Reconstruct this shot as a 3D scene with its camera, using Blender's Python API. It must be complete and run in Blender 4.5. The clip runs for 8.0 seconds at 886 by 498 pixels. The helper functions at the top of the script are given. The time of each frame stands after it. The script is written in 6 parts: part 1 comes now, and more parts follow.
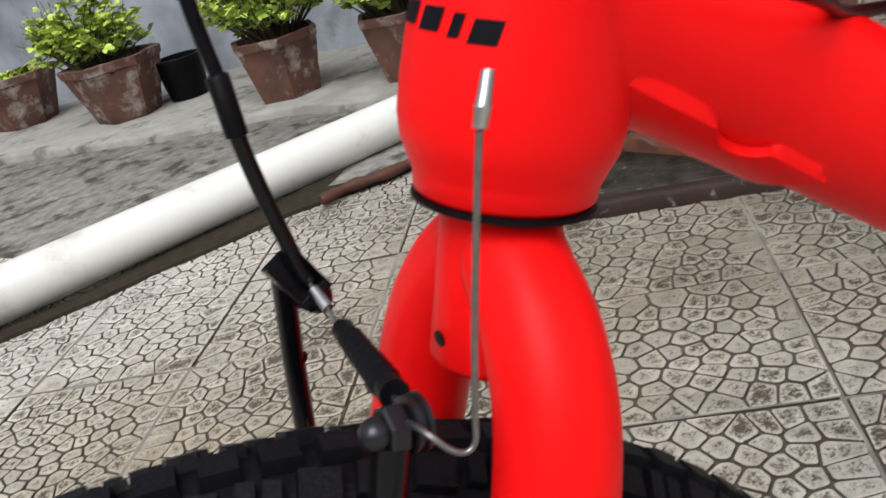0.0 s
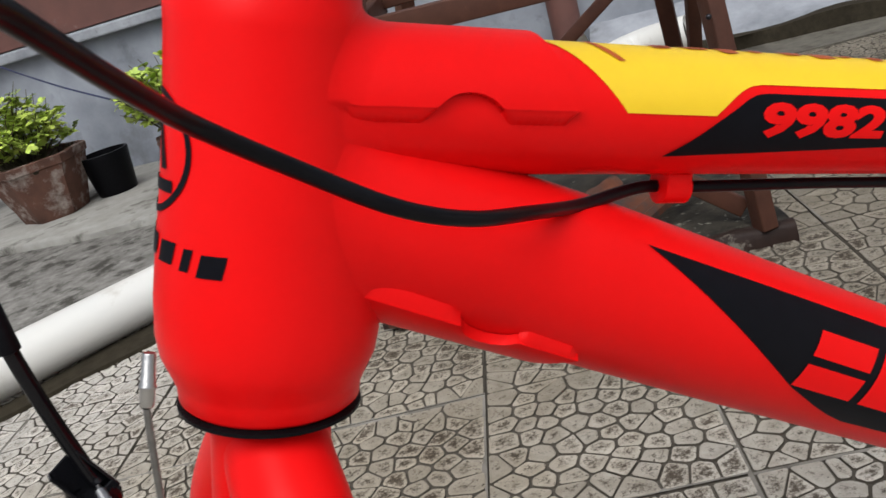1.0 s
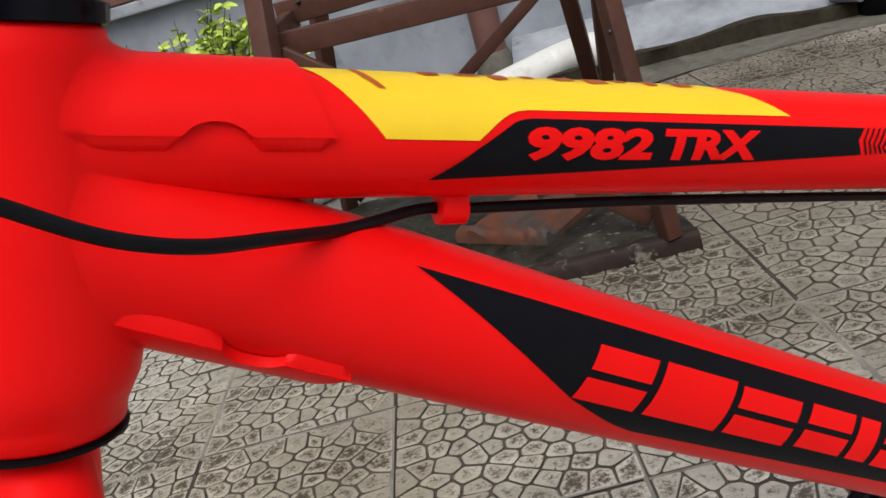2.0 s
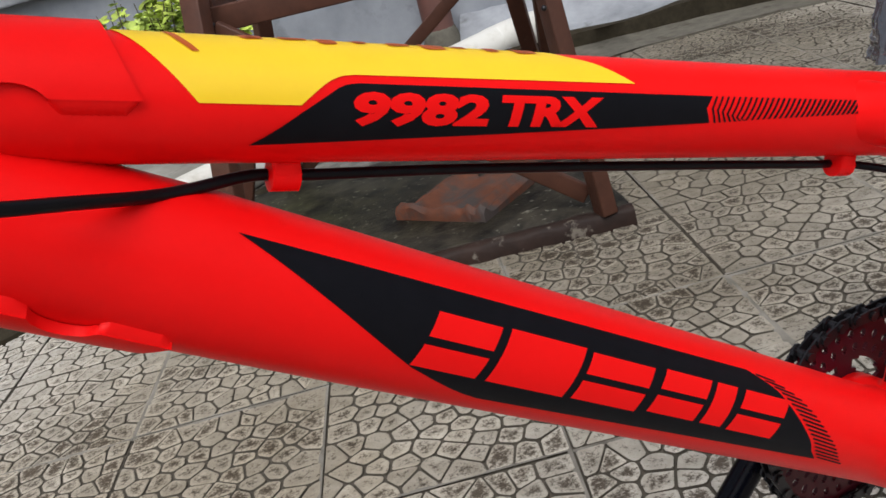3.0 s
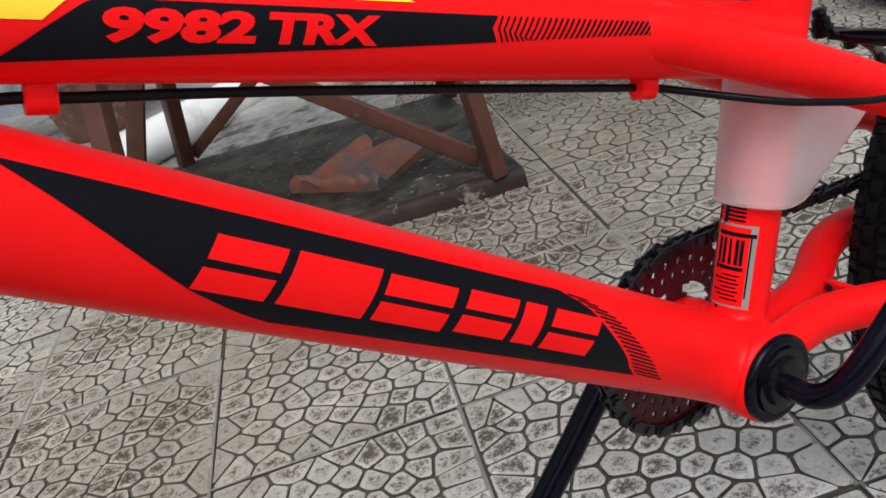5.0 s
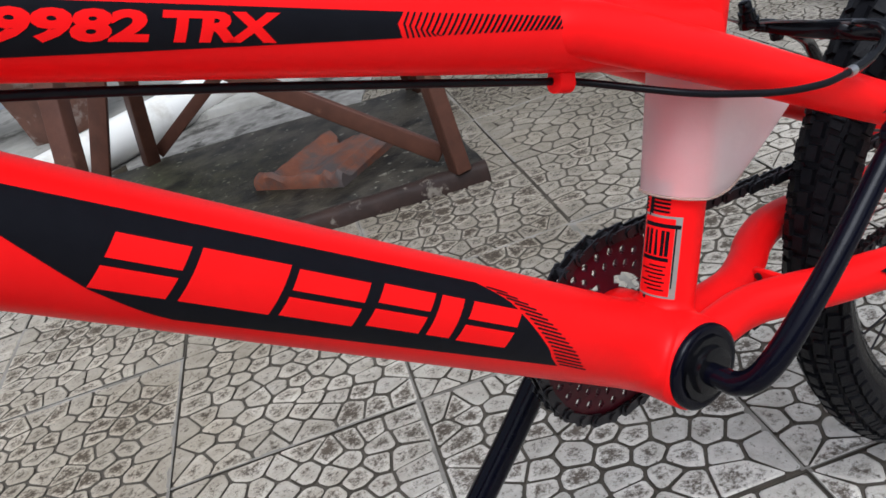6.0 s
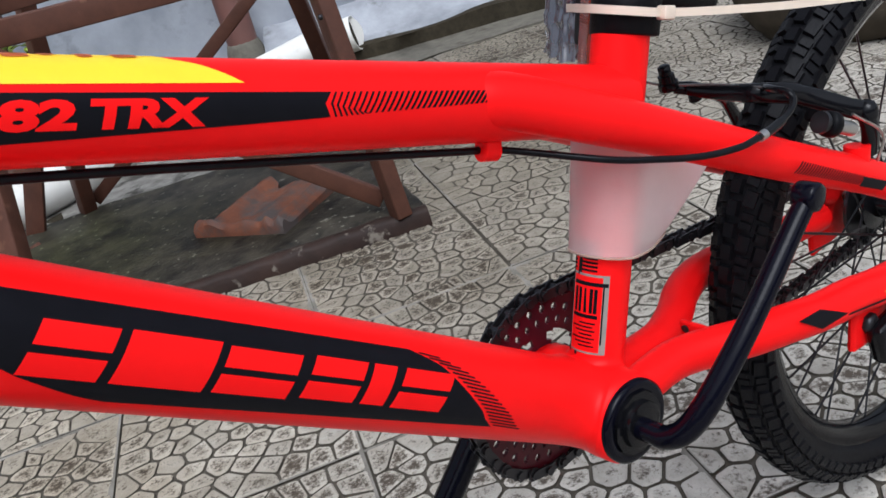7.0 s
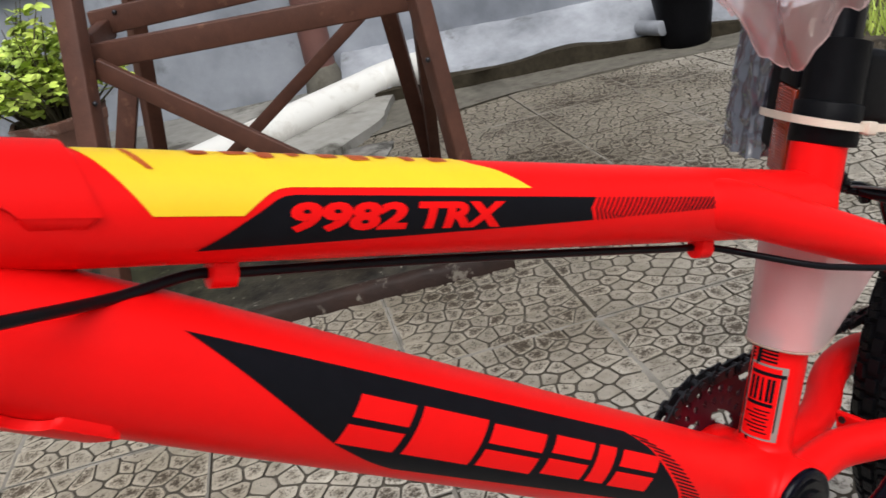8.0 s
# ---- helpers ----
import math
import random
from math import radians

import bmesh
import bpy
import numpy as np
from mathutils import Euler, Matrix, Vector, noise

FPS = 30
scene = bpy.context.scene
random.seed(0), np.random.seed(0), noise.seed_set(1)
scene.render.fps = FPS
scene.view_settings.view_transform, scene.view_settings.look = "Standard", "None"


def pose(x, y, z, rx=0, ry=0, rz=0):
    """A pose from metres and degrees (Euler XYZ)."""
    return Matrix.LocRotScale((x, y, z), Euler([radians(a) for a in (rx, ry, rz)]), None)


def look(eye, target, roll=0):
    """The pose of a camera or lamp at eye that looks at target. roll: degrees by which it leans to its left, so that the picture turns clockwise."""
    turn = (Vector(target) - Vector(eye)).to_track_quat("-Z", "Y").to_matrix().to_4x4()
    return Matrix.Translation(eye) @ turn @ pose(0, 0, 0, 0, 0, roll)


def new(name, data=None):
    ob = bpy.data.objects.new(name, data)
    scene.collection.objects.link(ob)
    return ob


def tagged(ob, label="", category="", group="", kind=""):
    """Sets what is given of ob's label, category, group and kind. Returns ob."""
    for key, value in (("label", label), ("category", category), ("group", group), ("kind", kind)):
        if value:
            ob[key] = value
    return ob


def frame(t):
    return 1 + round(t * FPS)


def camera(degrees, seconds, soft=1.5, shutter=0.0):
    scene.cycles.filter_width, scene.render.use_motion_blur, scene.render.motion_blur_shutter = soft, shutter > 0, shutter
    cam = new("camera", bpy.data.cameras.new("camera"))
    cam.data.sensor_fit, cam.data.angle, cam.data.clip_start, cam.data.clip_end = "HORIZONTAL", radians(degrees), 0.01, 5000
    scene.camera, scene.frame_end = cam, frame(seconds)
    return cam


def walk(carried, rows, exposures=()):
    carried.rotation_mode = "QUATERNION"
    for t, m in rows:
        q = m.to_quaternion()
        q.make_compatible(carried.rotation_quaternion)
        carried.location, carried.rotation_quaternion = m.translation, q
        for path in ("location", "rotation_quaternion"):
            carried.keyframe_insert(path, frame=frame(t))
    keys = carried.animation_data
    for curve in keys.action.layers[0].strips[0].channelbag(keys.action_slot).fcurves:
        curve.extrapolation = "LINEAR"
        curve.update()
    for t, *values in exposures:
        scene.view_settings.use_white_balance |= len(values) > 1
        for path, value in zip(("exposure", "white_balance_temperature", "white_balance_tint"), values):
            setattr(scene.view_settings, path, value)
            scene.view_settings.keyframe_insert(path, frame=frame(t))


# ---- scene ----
cam = camera(53.8, 8.0, shutter=0.2)
PATH = [
    (0, (-0.4546, -0.2093, 0.6350), (-0.2874, 0.6936, 0.2391), -15.40),
    (0.2, (-0.4358, -0.2149, 0.6431), (-0.2507, 0.6931, 0.2671), -15.48),
    (0.5, (-0.4241, -0.2201, 0.6551), (-0.2100, 0.6905, 0.3014), -17.04),
    (0.7, (-0.4183, -0.2198, 0.6572), (-0.1755, 0.6870, 0.3125), -16.65),
    (1, (-0.3985, -0.2261, 0.6574), (-0.1502, 0.6809, 0.3172), -17.05),
    (1.2, (-0.3887, -0.2311, 0.6591), (-0.1275, 0.6720, 0.3182), -16.95),
    (1.5, (-0.3754, -0.2367, 0.6549), (-0.0908, 0.6596, 0.3148), -16.78),
    (2, (-0.3551, -0.2489, 0.6489), (-0.0421, 0.6351, 0.3017), -16.52),
    (2.2, (-0.3450, -0.2537, 0.6503), (-0.0327, 0.6234, 0.2855), -16.33),
    (3.3, (-0.3157, -0.2699, 0.6291), (0.0430, 0.5812, 0.2458), -15.86),
    (3.5, (-0.3111, -0.2737, 0.6281), (0.0564, 0.5724, 0.2421), -15.77),
    (4, (-0.2981, -0.2853, 0.6218), (0.0886, 0.5474, 0.2253), -15.71),
    (4.5, (-0.2925, -0.2942, 0.6116), (0.1005, 0.5287, 0.2012), -16.23),
    (4.7, (-0.2940, -0.2931, 0.6088), (0.1074, 0.5228, 0.1928), -16.39),
    (5.8, (-0.2749, -0.3059, 0.5972), (0.1423, 0.4905, 0.1595), -17.02),
    (6, (-0.2717, -0.3109, 0.5985), (0.1533, 0.4825, 0.1626), -16.96),
    (6.5, (-0.2658, -0.3150, 0.6028), (0.1944, 0.4607, 0.1709), -16.70),
    (7, (-0.2646, -0.3186, 0.6127), (0.2270, 0.4467, 0.1971), -16.14),
    (7.2, (-0.2720, -0.3194, 0.6204), (0.2250, 0.4481, 0.2155), -15.75),
    (7.5, (-0.2887, -0.3149, 0.6423), (0.2064, 0.4607, 0.2506), -14.86),
    (7.7, (-0.3063, -0.3001, 0.6554), (0.1892, 0.4780, 0.2693), -13.70),
    (8, (-0.3400, -0.2824, 0.6713), (0.1345, 0.5106, 0.2892), -12.18),
]
EXPOSURES = [(0, 0.22, 6130, 10), (0.6, 0.05, 6060, 10), (1.5, -0.02, 6260, 10), (3.5, 0.01, 6170, 10), (4.5, 0.08, 5950, 10), (6, 0.31, 5700, 10), (6.5, 0.32, 5560, 10), (7, 0.29, 5760, 10), (7.5, 0.23, 6060, 10), (8, 0.16, 6230, 10)]
walk(cam, [(t, look(eye, target, roll)) for t, eye, target, roll in PATH], EXPOSURES)

# world, sun and exposure
SUN_UP, SUN_TURN = 58.0, 205.0
world = bpy.data.worlds.new("sky")
scene.world = world
world.use_nodes = True
wn = world.node_tree.nodes
sky = wn.new("ShaderNodeTexSky")
sky.sky_type = "NISHITA"
sky.sun_disc = False
sky.sun_elevation, sky.sun_rotation = radians(SUN_UP), radians(SUN_TURN)
sky.air_density, sky.dust_density, sky.ozone_density = 1.0, 5.0, 0.6
haze = wn.new("ShaderNodeHueSaturation")
haze.inputs["Saturation"].default_value = 0.25
world.node_tree.links.new(sky.outputs[0], haze.inputs["Color"])
world.node_tree.links.new(haze.outputs[0], wn["Background"].inputs[0])
wn["Background"].inputs[1].default_value = 0.15
sun_data = bpy.data.lights.new("sun", "SUN")
sun_data.energy, sun_data.angle, sun_data.color = 1.2, radians(42), (1.0, 0.97, 0.92)
sun_lamp = new("sun", sun_data)
sun_lamp.matrix_world = look((0, 0, 6), (-math.sin(radians(SUN_TURN)) * 3.75, -math.cos(radians(SUN_TURN)) * 3.75, 0))


# ---- materials ----
def material(name, base, rough=0.5, metal=0.0, second=None, scale=20.0, amount=1.0, bump=0.0, bump_scale=80.0, spots=None, spot_scale=6.0,
             spot_from=0.55, spot_to=0.7, vary=0.0, coat=0.0, transmission=0.0, alpha=1.0, spec=0.5, toned=(), core=None):
    """A node material: base colour mixed with a second one by fine noise, and with stains by broad noise; a fine relief; a change of value from piece to piece."""
    m = bpy.data.materials.new(name)
    m.use_nodes = True
    nodes, links = m.node_tree.nodes, m.node_tree.links
    shader = nodes["Principled BSDF"]
    coords = nodes.new("ShaderNodeTexCoord")
    shader.inputs["Roughness"].default_value = rough
    shader.inputs["Metallic"].default_value = metal
    shader.inputs["Coat Weight"].default_value = coat
    shader.inputs["Transmission Weight"].default_value = transmission
    shader.inputs["Alpha"].default_value = alpha
    shader.inputs["Specular IOR Level"].default_value = spec
    where = nodes.new("ShaderNodeNewGeometry").outputs["Position"]

    def noise_of(size, detail=6.0, kind=0.6):
        n = nodes.new("ShaderNodeTexNoise")
        n.inputs["Scale"].default_value, n.inputs["Detail"].default_value, n.inputs["Roughness"].default_value = size, detail, kind
        links.new(where, n.inputs["Vector"])
        return n.outputs["Fac"]

    def ramp(value, low, high):
        r = nodes.new("ShaderNodeMapRange")
        r.inputs["From Min"].default_value, r.inputs["From Max"].default_value = low, high
        links.new(value, r.inputs["Value"])
        return r.outputs["Result"]

    def mixed(fac, a, b):
        n = nodes.new("ShaderNodeMix")
        n.data_type = "RGBA"
        links.new(fac, n.inputs["Factor"])
        for slot, v in ((6, a), (7, b)):
            if isinstance(v, tuple):
                n.inputs[slot].default_value = (*v, 1)
            else:
                links.new(v, n.inputs[slot])
        return n.outputs[2]

    colour = base
    if second:
        colour = mixed(ramp(noise_of(scale), 0.5 - 0.3 * amount, 0.5 + 0.3 * amount), base, second)
    if spots:
        colour = mixed(ramp(noise_of(spot_scale, 8.0, 0.65), spot_from, spot_to), colour, spots)
    if core:
        # dirt that has settled in the hollow middles of the stones, more in some than in others
        hollow = nodes.new("ShaderNodeAttribute")
        hollow.attribute_name = "hollow"
        lot = nodes.new("ShaderNodeMath")
        lot.operation = "MULTIPLY_ADD"
        lot.inputs[1].default_value, lot.inputs[2].default_value = 0.3, -0.15
        links.new(nodes.new("ShaderNodeNewGeometry").outputs["Random Per Island"], lot.inputs[0])
        dirt = nodes.new("ShaderNodeMath")
        dirt.operation = "MULTIPLY_ADD"
        dirt.inputs[1].default_value = 2.3
        links.new(noise_of(165.0, 7.0, 0.8), dirt.inputs[0])
        patch = nodes.new("ShaderNodeMath")
        patch.operation = "MULTIPLY_ADD"
        patch.inputs[1].default_value = 1.5
        links.new(noise_of(3.4, 5.0, 0.6), patch.inputs[0])
        links.new(lot.outputs[0], patch.inputs[2])
        less = nodes.new("ShaderNodeMath")
        less.inputs[1].default_value = -0.66
        links.new(patch.outputs[0], less.inputs[0])
        links.new(less.outputs[0], dirt.inputs[2])
        both = nodes.new("ShaderNodeMath")
        both.operation = "MULTIPLY_ADD"
        both.inputs[1].default_value = 0.45
        links.new(hollow.outputs["Fac"], both.inputs[0])
        links.new(dirt.outputs[0], both.inputs[2])
        colour = mixed(ramp(both.outputs[0], 1.42, 1.78), colour, core)
    for centre, near, far, tint in toned:
        # a patch of ragged shape about a place on the ground, multiplied by a tint
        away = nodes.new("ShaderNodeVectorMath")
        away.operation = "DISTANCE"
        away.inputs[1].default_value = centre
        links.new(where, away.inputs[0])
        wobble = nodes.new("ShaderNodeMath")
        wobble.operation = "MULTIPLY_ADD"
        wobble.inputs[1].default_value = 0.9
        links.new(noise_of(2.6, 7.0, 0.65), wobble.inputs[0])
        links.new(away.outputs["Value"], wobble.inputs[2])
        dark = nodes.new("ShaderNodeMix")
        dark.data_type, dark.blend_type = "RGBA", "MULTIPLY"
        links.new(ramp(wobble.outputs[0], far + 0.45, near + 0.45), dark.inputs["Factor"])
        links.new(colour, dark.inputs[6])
        dark.inputs[7].default_value = (*tint, 1)
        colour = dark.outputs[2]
    if vary:
        h = nodes.new("ShaderNodeHueSaturation")
        island = nodes.new("ShaderNodeMapRange")
        island.inputs["To Min"].default_value, island.inputs["To Max"].default_value = 1 - vary, 1 + vary
        links.new(nodes.new("ShaderNodeNewGeometry").outputs["Random Per Island"], island.inputs["Value"])
        links.new(island.outputs["Result"], h.inputs["Value"])
        if isinstance(colour, tuple):
            h.inputs["Color"].default_value = (*colour, 1)
        else:
            links.new(colour, h.inputs["Color"])
        colour = h.outputs["Color"]
    if isinstance(colour, tuple):
        shader.inputs["Base Color"].default_value = (*colour, 1)
    else:
        links.new(colour, shader.inputs["Base Color"])
    if bump:
        b = nodes.new("ShaderNodeBump")
        b.inputs["Strength"].default_value, b.inputs["Distance"].default_value = bump, 0.002
        links.new(noise_of(bump_scale, 8.0), b.inputs["Height"])
        links.new(b.outputs["Normal"], shader.inputs["Normal"])
    return m


RED = material("red_paint", (0.86, 0.0055, 0.0055), 0.36, second=(0.80, 0.0045, 0.0045), scale=35, bump=0.05, bump_scale=900, spec=0.1)
BLACK_DECAL = material("black_decal", (0.0038, 0.0038, 0.0056), 0.42, second=(0.006, 0.006, 0.0085), scale=120, spec=0.08)
RED_DECAL = material("red_decal", (0.86, 0.0055, 0.0055), 0.38, second=(0.80, 0.0045, 0.0045), scale=60, spec=0.09)
SCRIPT = material("script_print", (0.5, 0.10, 0.012), 0.4, second=(0.42, 0.075, 0.012), scale=80, spec=0.3)
YELLOW = material("yellow_decal", (0.95, 0.63, 0.012), 0.38, second=(0.9, 0.58, 0.01), scale=60)
BLACK_PAINT = material("black_paint", (0.0025, 0.0025, 0.0035), 0.14, second=(0.006, 0.006, 0.007), scale=90, bump=0.04, bump_scale=500, spec=0.2)
CRANK_PAINT = material("crank_paint", (0.0018, 0.002, 0.005), 0.13, second=(0.003, 0.003, 0.007), scale=40, bump=0.06, bump_scale=300, spec=0.13)
RUBBER = material("tyre_rubber", (0.0034, 0.0034, 0.0044), 0.42, spec=0.11, second=(0.0065, 0.0065, 0.008), scale=70, bump=0.3, bump_scale=500, spots=(0.011, 0.011, 0.012), spot_scale=14, spot_from=0.6, spot_to=0.8)
BLACK_PLASTIC = material("black_plastic", (0.0028, 0.0028, 0.0035), 0.4, spec=0.08, second=(0.006, 0.006, 0.007), scale=150, bump=0.15, bump_scale=700)
HOUSING = material("cable_housing", (0.003, 0.003, 0.0045), 0.28, spec=0.12, second=(0.007, 0.007, 0.0085), scale=120)
STEEL = material("bright_steel", (0.55, 0.54, 0.52), 0.28, 1.0, second=(0.4, 0.39, 0.38), scale=200, bump=0.1, bump_scale=900)
WIRE = material("wire_steel", (0.3, 0.29, 0.28), 0.4, 1.0, second=(0.2, 0.2, 0.19), scale=400)
DARK_STEEL = material("dark_steel", (0.03, 0.03, 0.035), 0.32, 0.8, second=(0.05, 0.048, 0.05), scale=60)
RING_PAINT = material("chainring_paint", (0.075, 0.006, 0.012), 0.3, 0.0, second=(0.035, 0.005, 0.009), scale=40, spec=0.2)
SILVER_LABEL = material("silver_label", (0.22, 0.21, 0.185), 0.45, 0.0, second=(0.26, 0.25, 0.22), scale=120)
# four broad ragged patches turn the stones darker and browner
TILE = material("paving", spec=0.15, base=(0.69, 0.65, 0.58), rough=0.75, second=(0.40, 0.368, 0.31), scale=34, amount=0.9, bump=1.0, bump_scale=210,
                spots=(0.15, 0.133, 0.108), spot_scale=130, spot_from=0.6, spot_to=0.66, vary=0.16, toned=(((1.05, 1.65, 0), 0.5, 1.75, (0.37, 0.35, 0.31)), ((0.55, 0.85, 0), 0.15, 0.8, (0.76, 0.73, 0.68)), ((-0.25, 0.9, 0), 0.2, 0.8, (0.78, 0.74, 0.67)), ((-0.9, 0.55, 0), 0.15, 0.85, (0.68, 0.63, 0.54))), core=(0.098, 0.08, 0.062))
TILE_JOINT = material("paving_joint", spec=0.1, base=(0.06, 0.052, 0.041), rough=0.9, second=(0.12, 0.105, 0.084), scale=30, bump=0.5, bump_scale=200)
TILE_GROUT = material("paving_grout", spec=0.1, base=(0.115, 0.102, 0.085), rough=0.9, second=(0.3, 0.28, 0.24), scale=14, amount=0.7, bump=0.5, bump_scale=200)
CONCRETE = material("concrete", spec=0.15, base=(0.34, 0.33, 0.30), rough=0.85, second=(0.21, 0.2, 0.175), scale=16, amount=1.0, bump=0.9, bump_scale=60,
                    spots=(0.085, 0.08, 0.066), spot_scale=5.5, spot_from=0.54, spot_to=0.66)
# a moss-green patch at one end, a darker brown one about the roof tile
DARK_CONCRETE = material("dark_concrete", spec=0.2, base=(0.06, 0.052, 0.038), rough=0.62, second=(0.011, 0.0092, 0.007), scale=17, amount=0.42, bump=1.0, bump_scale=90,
                         spots=(0.22, 0.21, 0.175), spot_scale=60, spot_from=0.61, spot_to=0.66, toned=(((-0.02, 1.55, 0.03), 0.05, 0.45, (0.72, 0.84, 0.5)), ((0.40, 1.3, 0.03), 0.05, 0.4, (0.5, 0.46, 0.4))))
DUST = material("dusty_cement", spec=0.15, base=(0.17, 0.157, 0.128), rough=0.9, second=(0.085, 0.077, 0.062), scale=24, bump=0.6, bump_scale=80, spots=(0.08, 0.072, 0.055), spot_scale=14, spot_from=0.56, spot_to=0.66)
ROUGH_CONCRETE = material("rough_concrete", spec=0.15, base=(0.30, 0.288, 0.26), rough=0.85, second=(0.115, 0.107, 0.094), scale=28, amount=0.8, bump=1.0, bump_scale=70,
                          spots=(0.06, 0.056, 0.047), spot_scale=11, spot_from=0.51, spot_to=0.62)
WALL = material("wall_plaster", spec=0.15, base=(0.37, 0.39, 0.425), rough=0.85, second=(0.16, 0.172, 0.195), scale=3.2, amount=0.8, bump=0.35, bump_scale=50,
                spots=(0.15, 0.155, 0.165), spot_scale=3.4, spot_from=0.56, spot_to=0.7)
KERB = material("kerb_plaster", spec=0.15, base=(0.44, 0.455, 0.485), rough=0.8, second=(0.13, 0.137, 0.15), scale=6, bump=0.7, bump_scale=45,
                spots=(0.11, 0.11, 0.105), spot_scale=5, spot_from=0.58, spot_to=0.68)
PVC = material("white_pvc", (0.68, 0.67, 0.63), 0.35, second=(0.72, 0.70, 0.64), scale=5, spots=(0.42, 0.38, 0.31), spot_scale=6, spot_from=0.55, spot_to=0.75)
WOOD = material("brown_painted_wood", spec=0.25, base=(0.105, 0.043, 0.027), rough=0.5, second=(0.055, 0.023, 0.015), scale=22, bump=0.4, bump_scale=120,
                spots=(0.17, 0.082, 0.052), spot_scale=17, spot_from=0.62, spot_to=0.75)
TERRACOTTA = material("terracotta", spec=0.15, base=(0.19, 0.09, 0.062), rough=0.85, second=(0.05, 0.034, 0.028), scale=8, bump=0.5, bump_scale=90,
                      spots=(0.36, 0.31, 0.27), spot_scale=11, spot_from=0.52, spot_to=0.68)
CLAY_TILE = material("clay_roof_tile", spec=0.15, base=(0.19, 0.068, 0.036), rough=0.7, second=(0.075, 0.032, 0.021), scale=16, bump=0.6, bump_scale=110,
                     spots=(0.068, 0.055, 0.05), spot_scale=14, spot_from=0.44, spot_to=0.6)
BLUE_WIRE = material("blue_wire", (0.02, 0.03, 0.10), 0.5, second=(0.03, 0.035, 0.07), scale=30)
SOIL = material("soil", spec=0.1, base=(0.022, 0.0175, 0.012), rough=0.95, second=(0.05, 0.042, 0.027), scale=40, bump=0.8, bump_scale=150)
LEAF = material("leaf", (0.55, 0.62, 0.11), 0.45, second=(0.26, 0.40, 0.06), scale=9, vary=0.42)
STEM = material("stem", (0.09, 0.075, 0.035), 0.7, second=(0.05, 0.04, 0.02), scale=40)
RUST_POST = material("rusty_pipe", (0.16, 0.065, 0.05), 0.6, second=(0.1, 0.045, 0.036), scale=9, bump=0.3, spots=(0.25, 0.2, 0.18), spot_scale=8, spot_from=0.62, spot_to=0.7)
ZIP = material("nylon_tie", (0.74, 0.62, 0.5), 0.4, second=(0.68, 0.57, 0.46), scale=60)
FROST = material("frosted_plastic", (0.86, 0.72, 0.705), 0.55, second=(0.74, 0.58, 0.57), scale=26, transmission=0.5, bump=0.1, bump_scale=300, alpha=0.83)
FROST_RIM = material("yellowed_plastic", (0.55, 0.42, 0.34), 0.6, second=(0.45, 0.33, 0.27), scale=40, alpha=0.6)
BAG = material("clear_bag", (0.84, 0.62, 0.60), 0.14, second=(0.74, 0.44, 0.43), scale=12, alpha=0.42, bump=0.6, bump_scale=24, spec=0.9)
WRAP = material("plastic_wrap", (0.10, 0.105, 0.13), 0.06, second=(0.04, 0.042, 0.055), scale=30, alpha=0.94, bump=0.25, bump_scale=30, spec=1.0, coat=1.0)
ORANGE = material("orange_reflector", (0.36, 0.035, 0.004), 0.2, second=(0.12, 0.01, 0.003), scale=200, coat=0.5)
STONE = material("mossy_stone", spec=0.1, base=(0.10, 0.08, 0.058), rough=0.9, second=(0.04, 0.035, 0.026), scale=14, bump=0.6, bump_scale=60, spots=(0.2, 0.17, 0.13), spot_scale=12, spot_from=0.56, spot_to=0.66)


# ---- helpers for meshes ----
def part(name, bm, mat, parent=None, label="", smooth=True):
    me = bpy.data.meshes.new(name)
    bm.normal_update()
    bm.to_mesh(me)
    bm.free()
    for p in me.polygons:
        p.use_smooth = smooth
    if smooth:
        me.set_sharp_from_angle(angle=radians(58))
    me.materials.append(mat)
    ob = new(name, me)
    if parent:
        ob.parent = parent
    if label:
        ob["label"] = label
    return ob


def thing(name, label, category, m=None, group="", kind=""):
    ob = new(name)
    ob.empty_display_size = 0.05
    if m:
        ob.matrix_world = m
    return tagged(ob, label, category, group, kind)


def flat_shaded(ob, angle=30.0):
    """Sharp edges where two faces meet at more than the angle."""
    me = ob.data
    me.set_sharp_from_angle(angle=radians(angle))
    return ob


def smooth_line(points, steps=6):
    """A Catmull-Rom line through the points."""
    p = [Vector(q) for q in points]
    p = [2 * p[0] - p[1], *p, 2 * p[-1] - p[-2]]
    out = []
    for a, b, c, d in zip(p, p[1:], p[2:], p[3:]):
        for k in range(steps):
            t = k / steps
            out.append(0.5 * (2 * b + (c - a) * t + (2 * a - 5 * b + 4 * c - d) * t * t + (3 * b - a - 3 * c + d) * t ** 3))
    return out + [p[-2]]


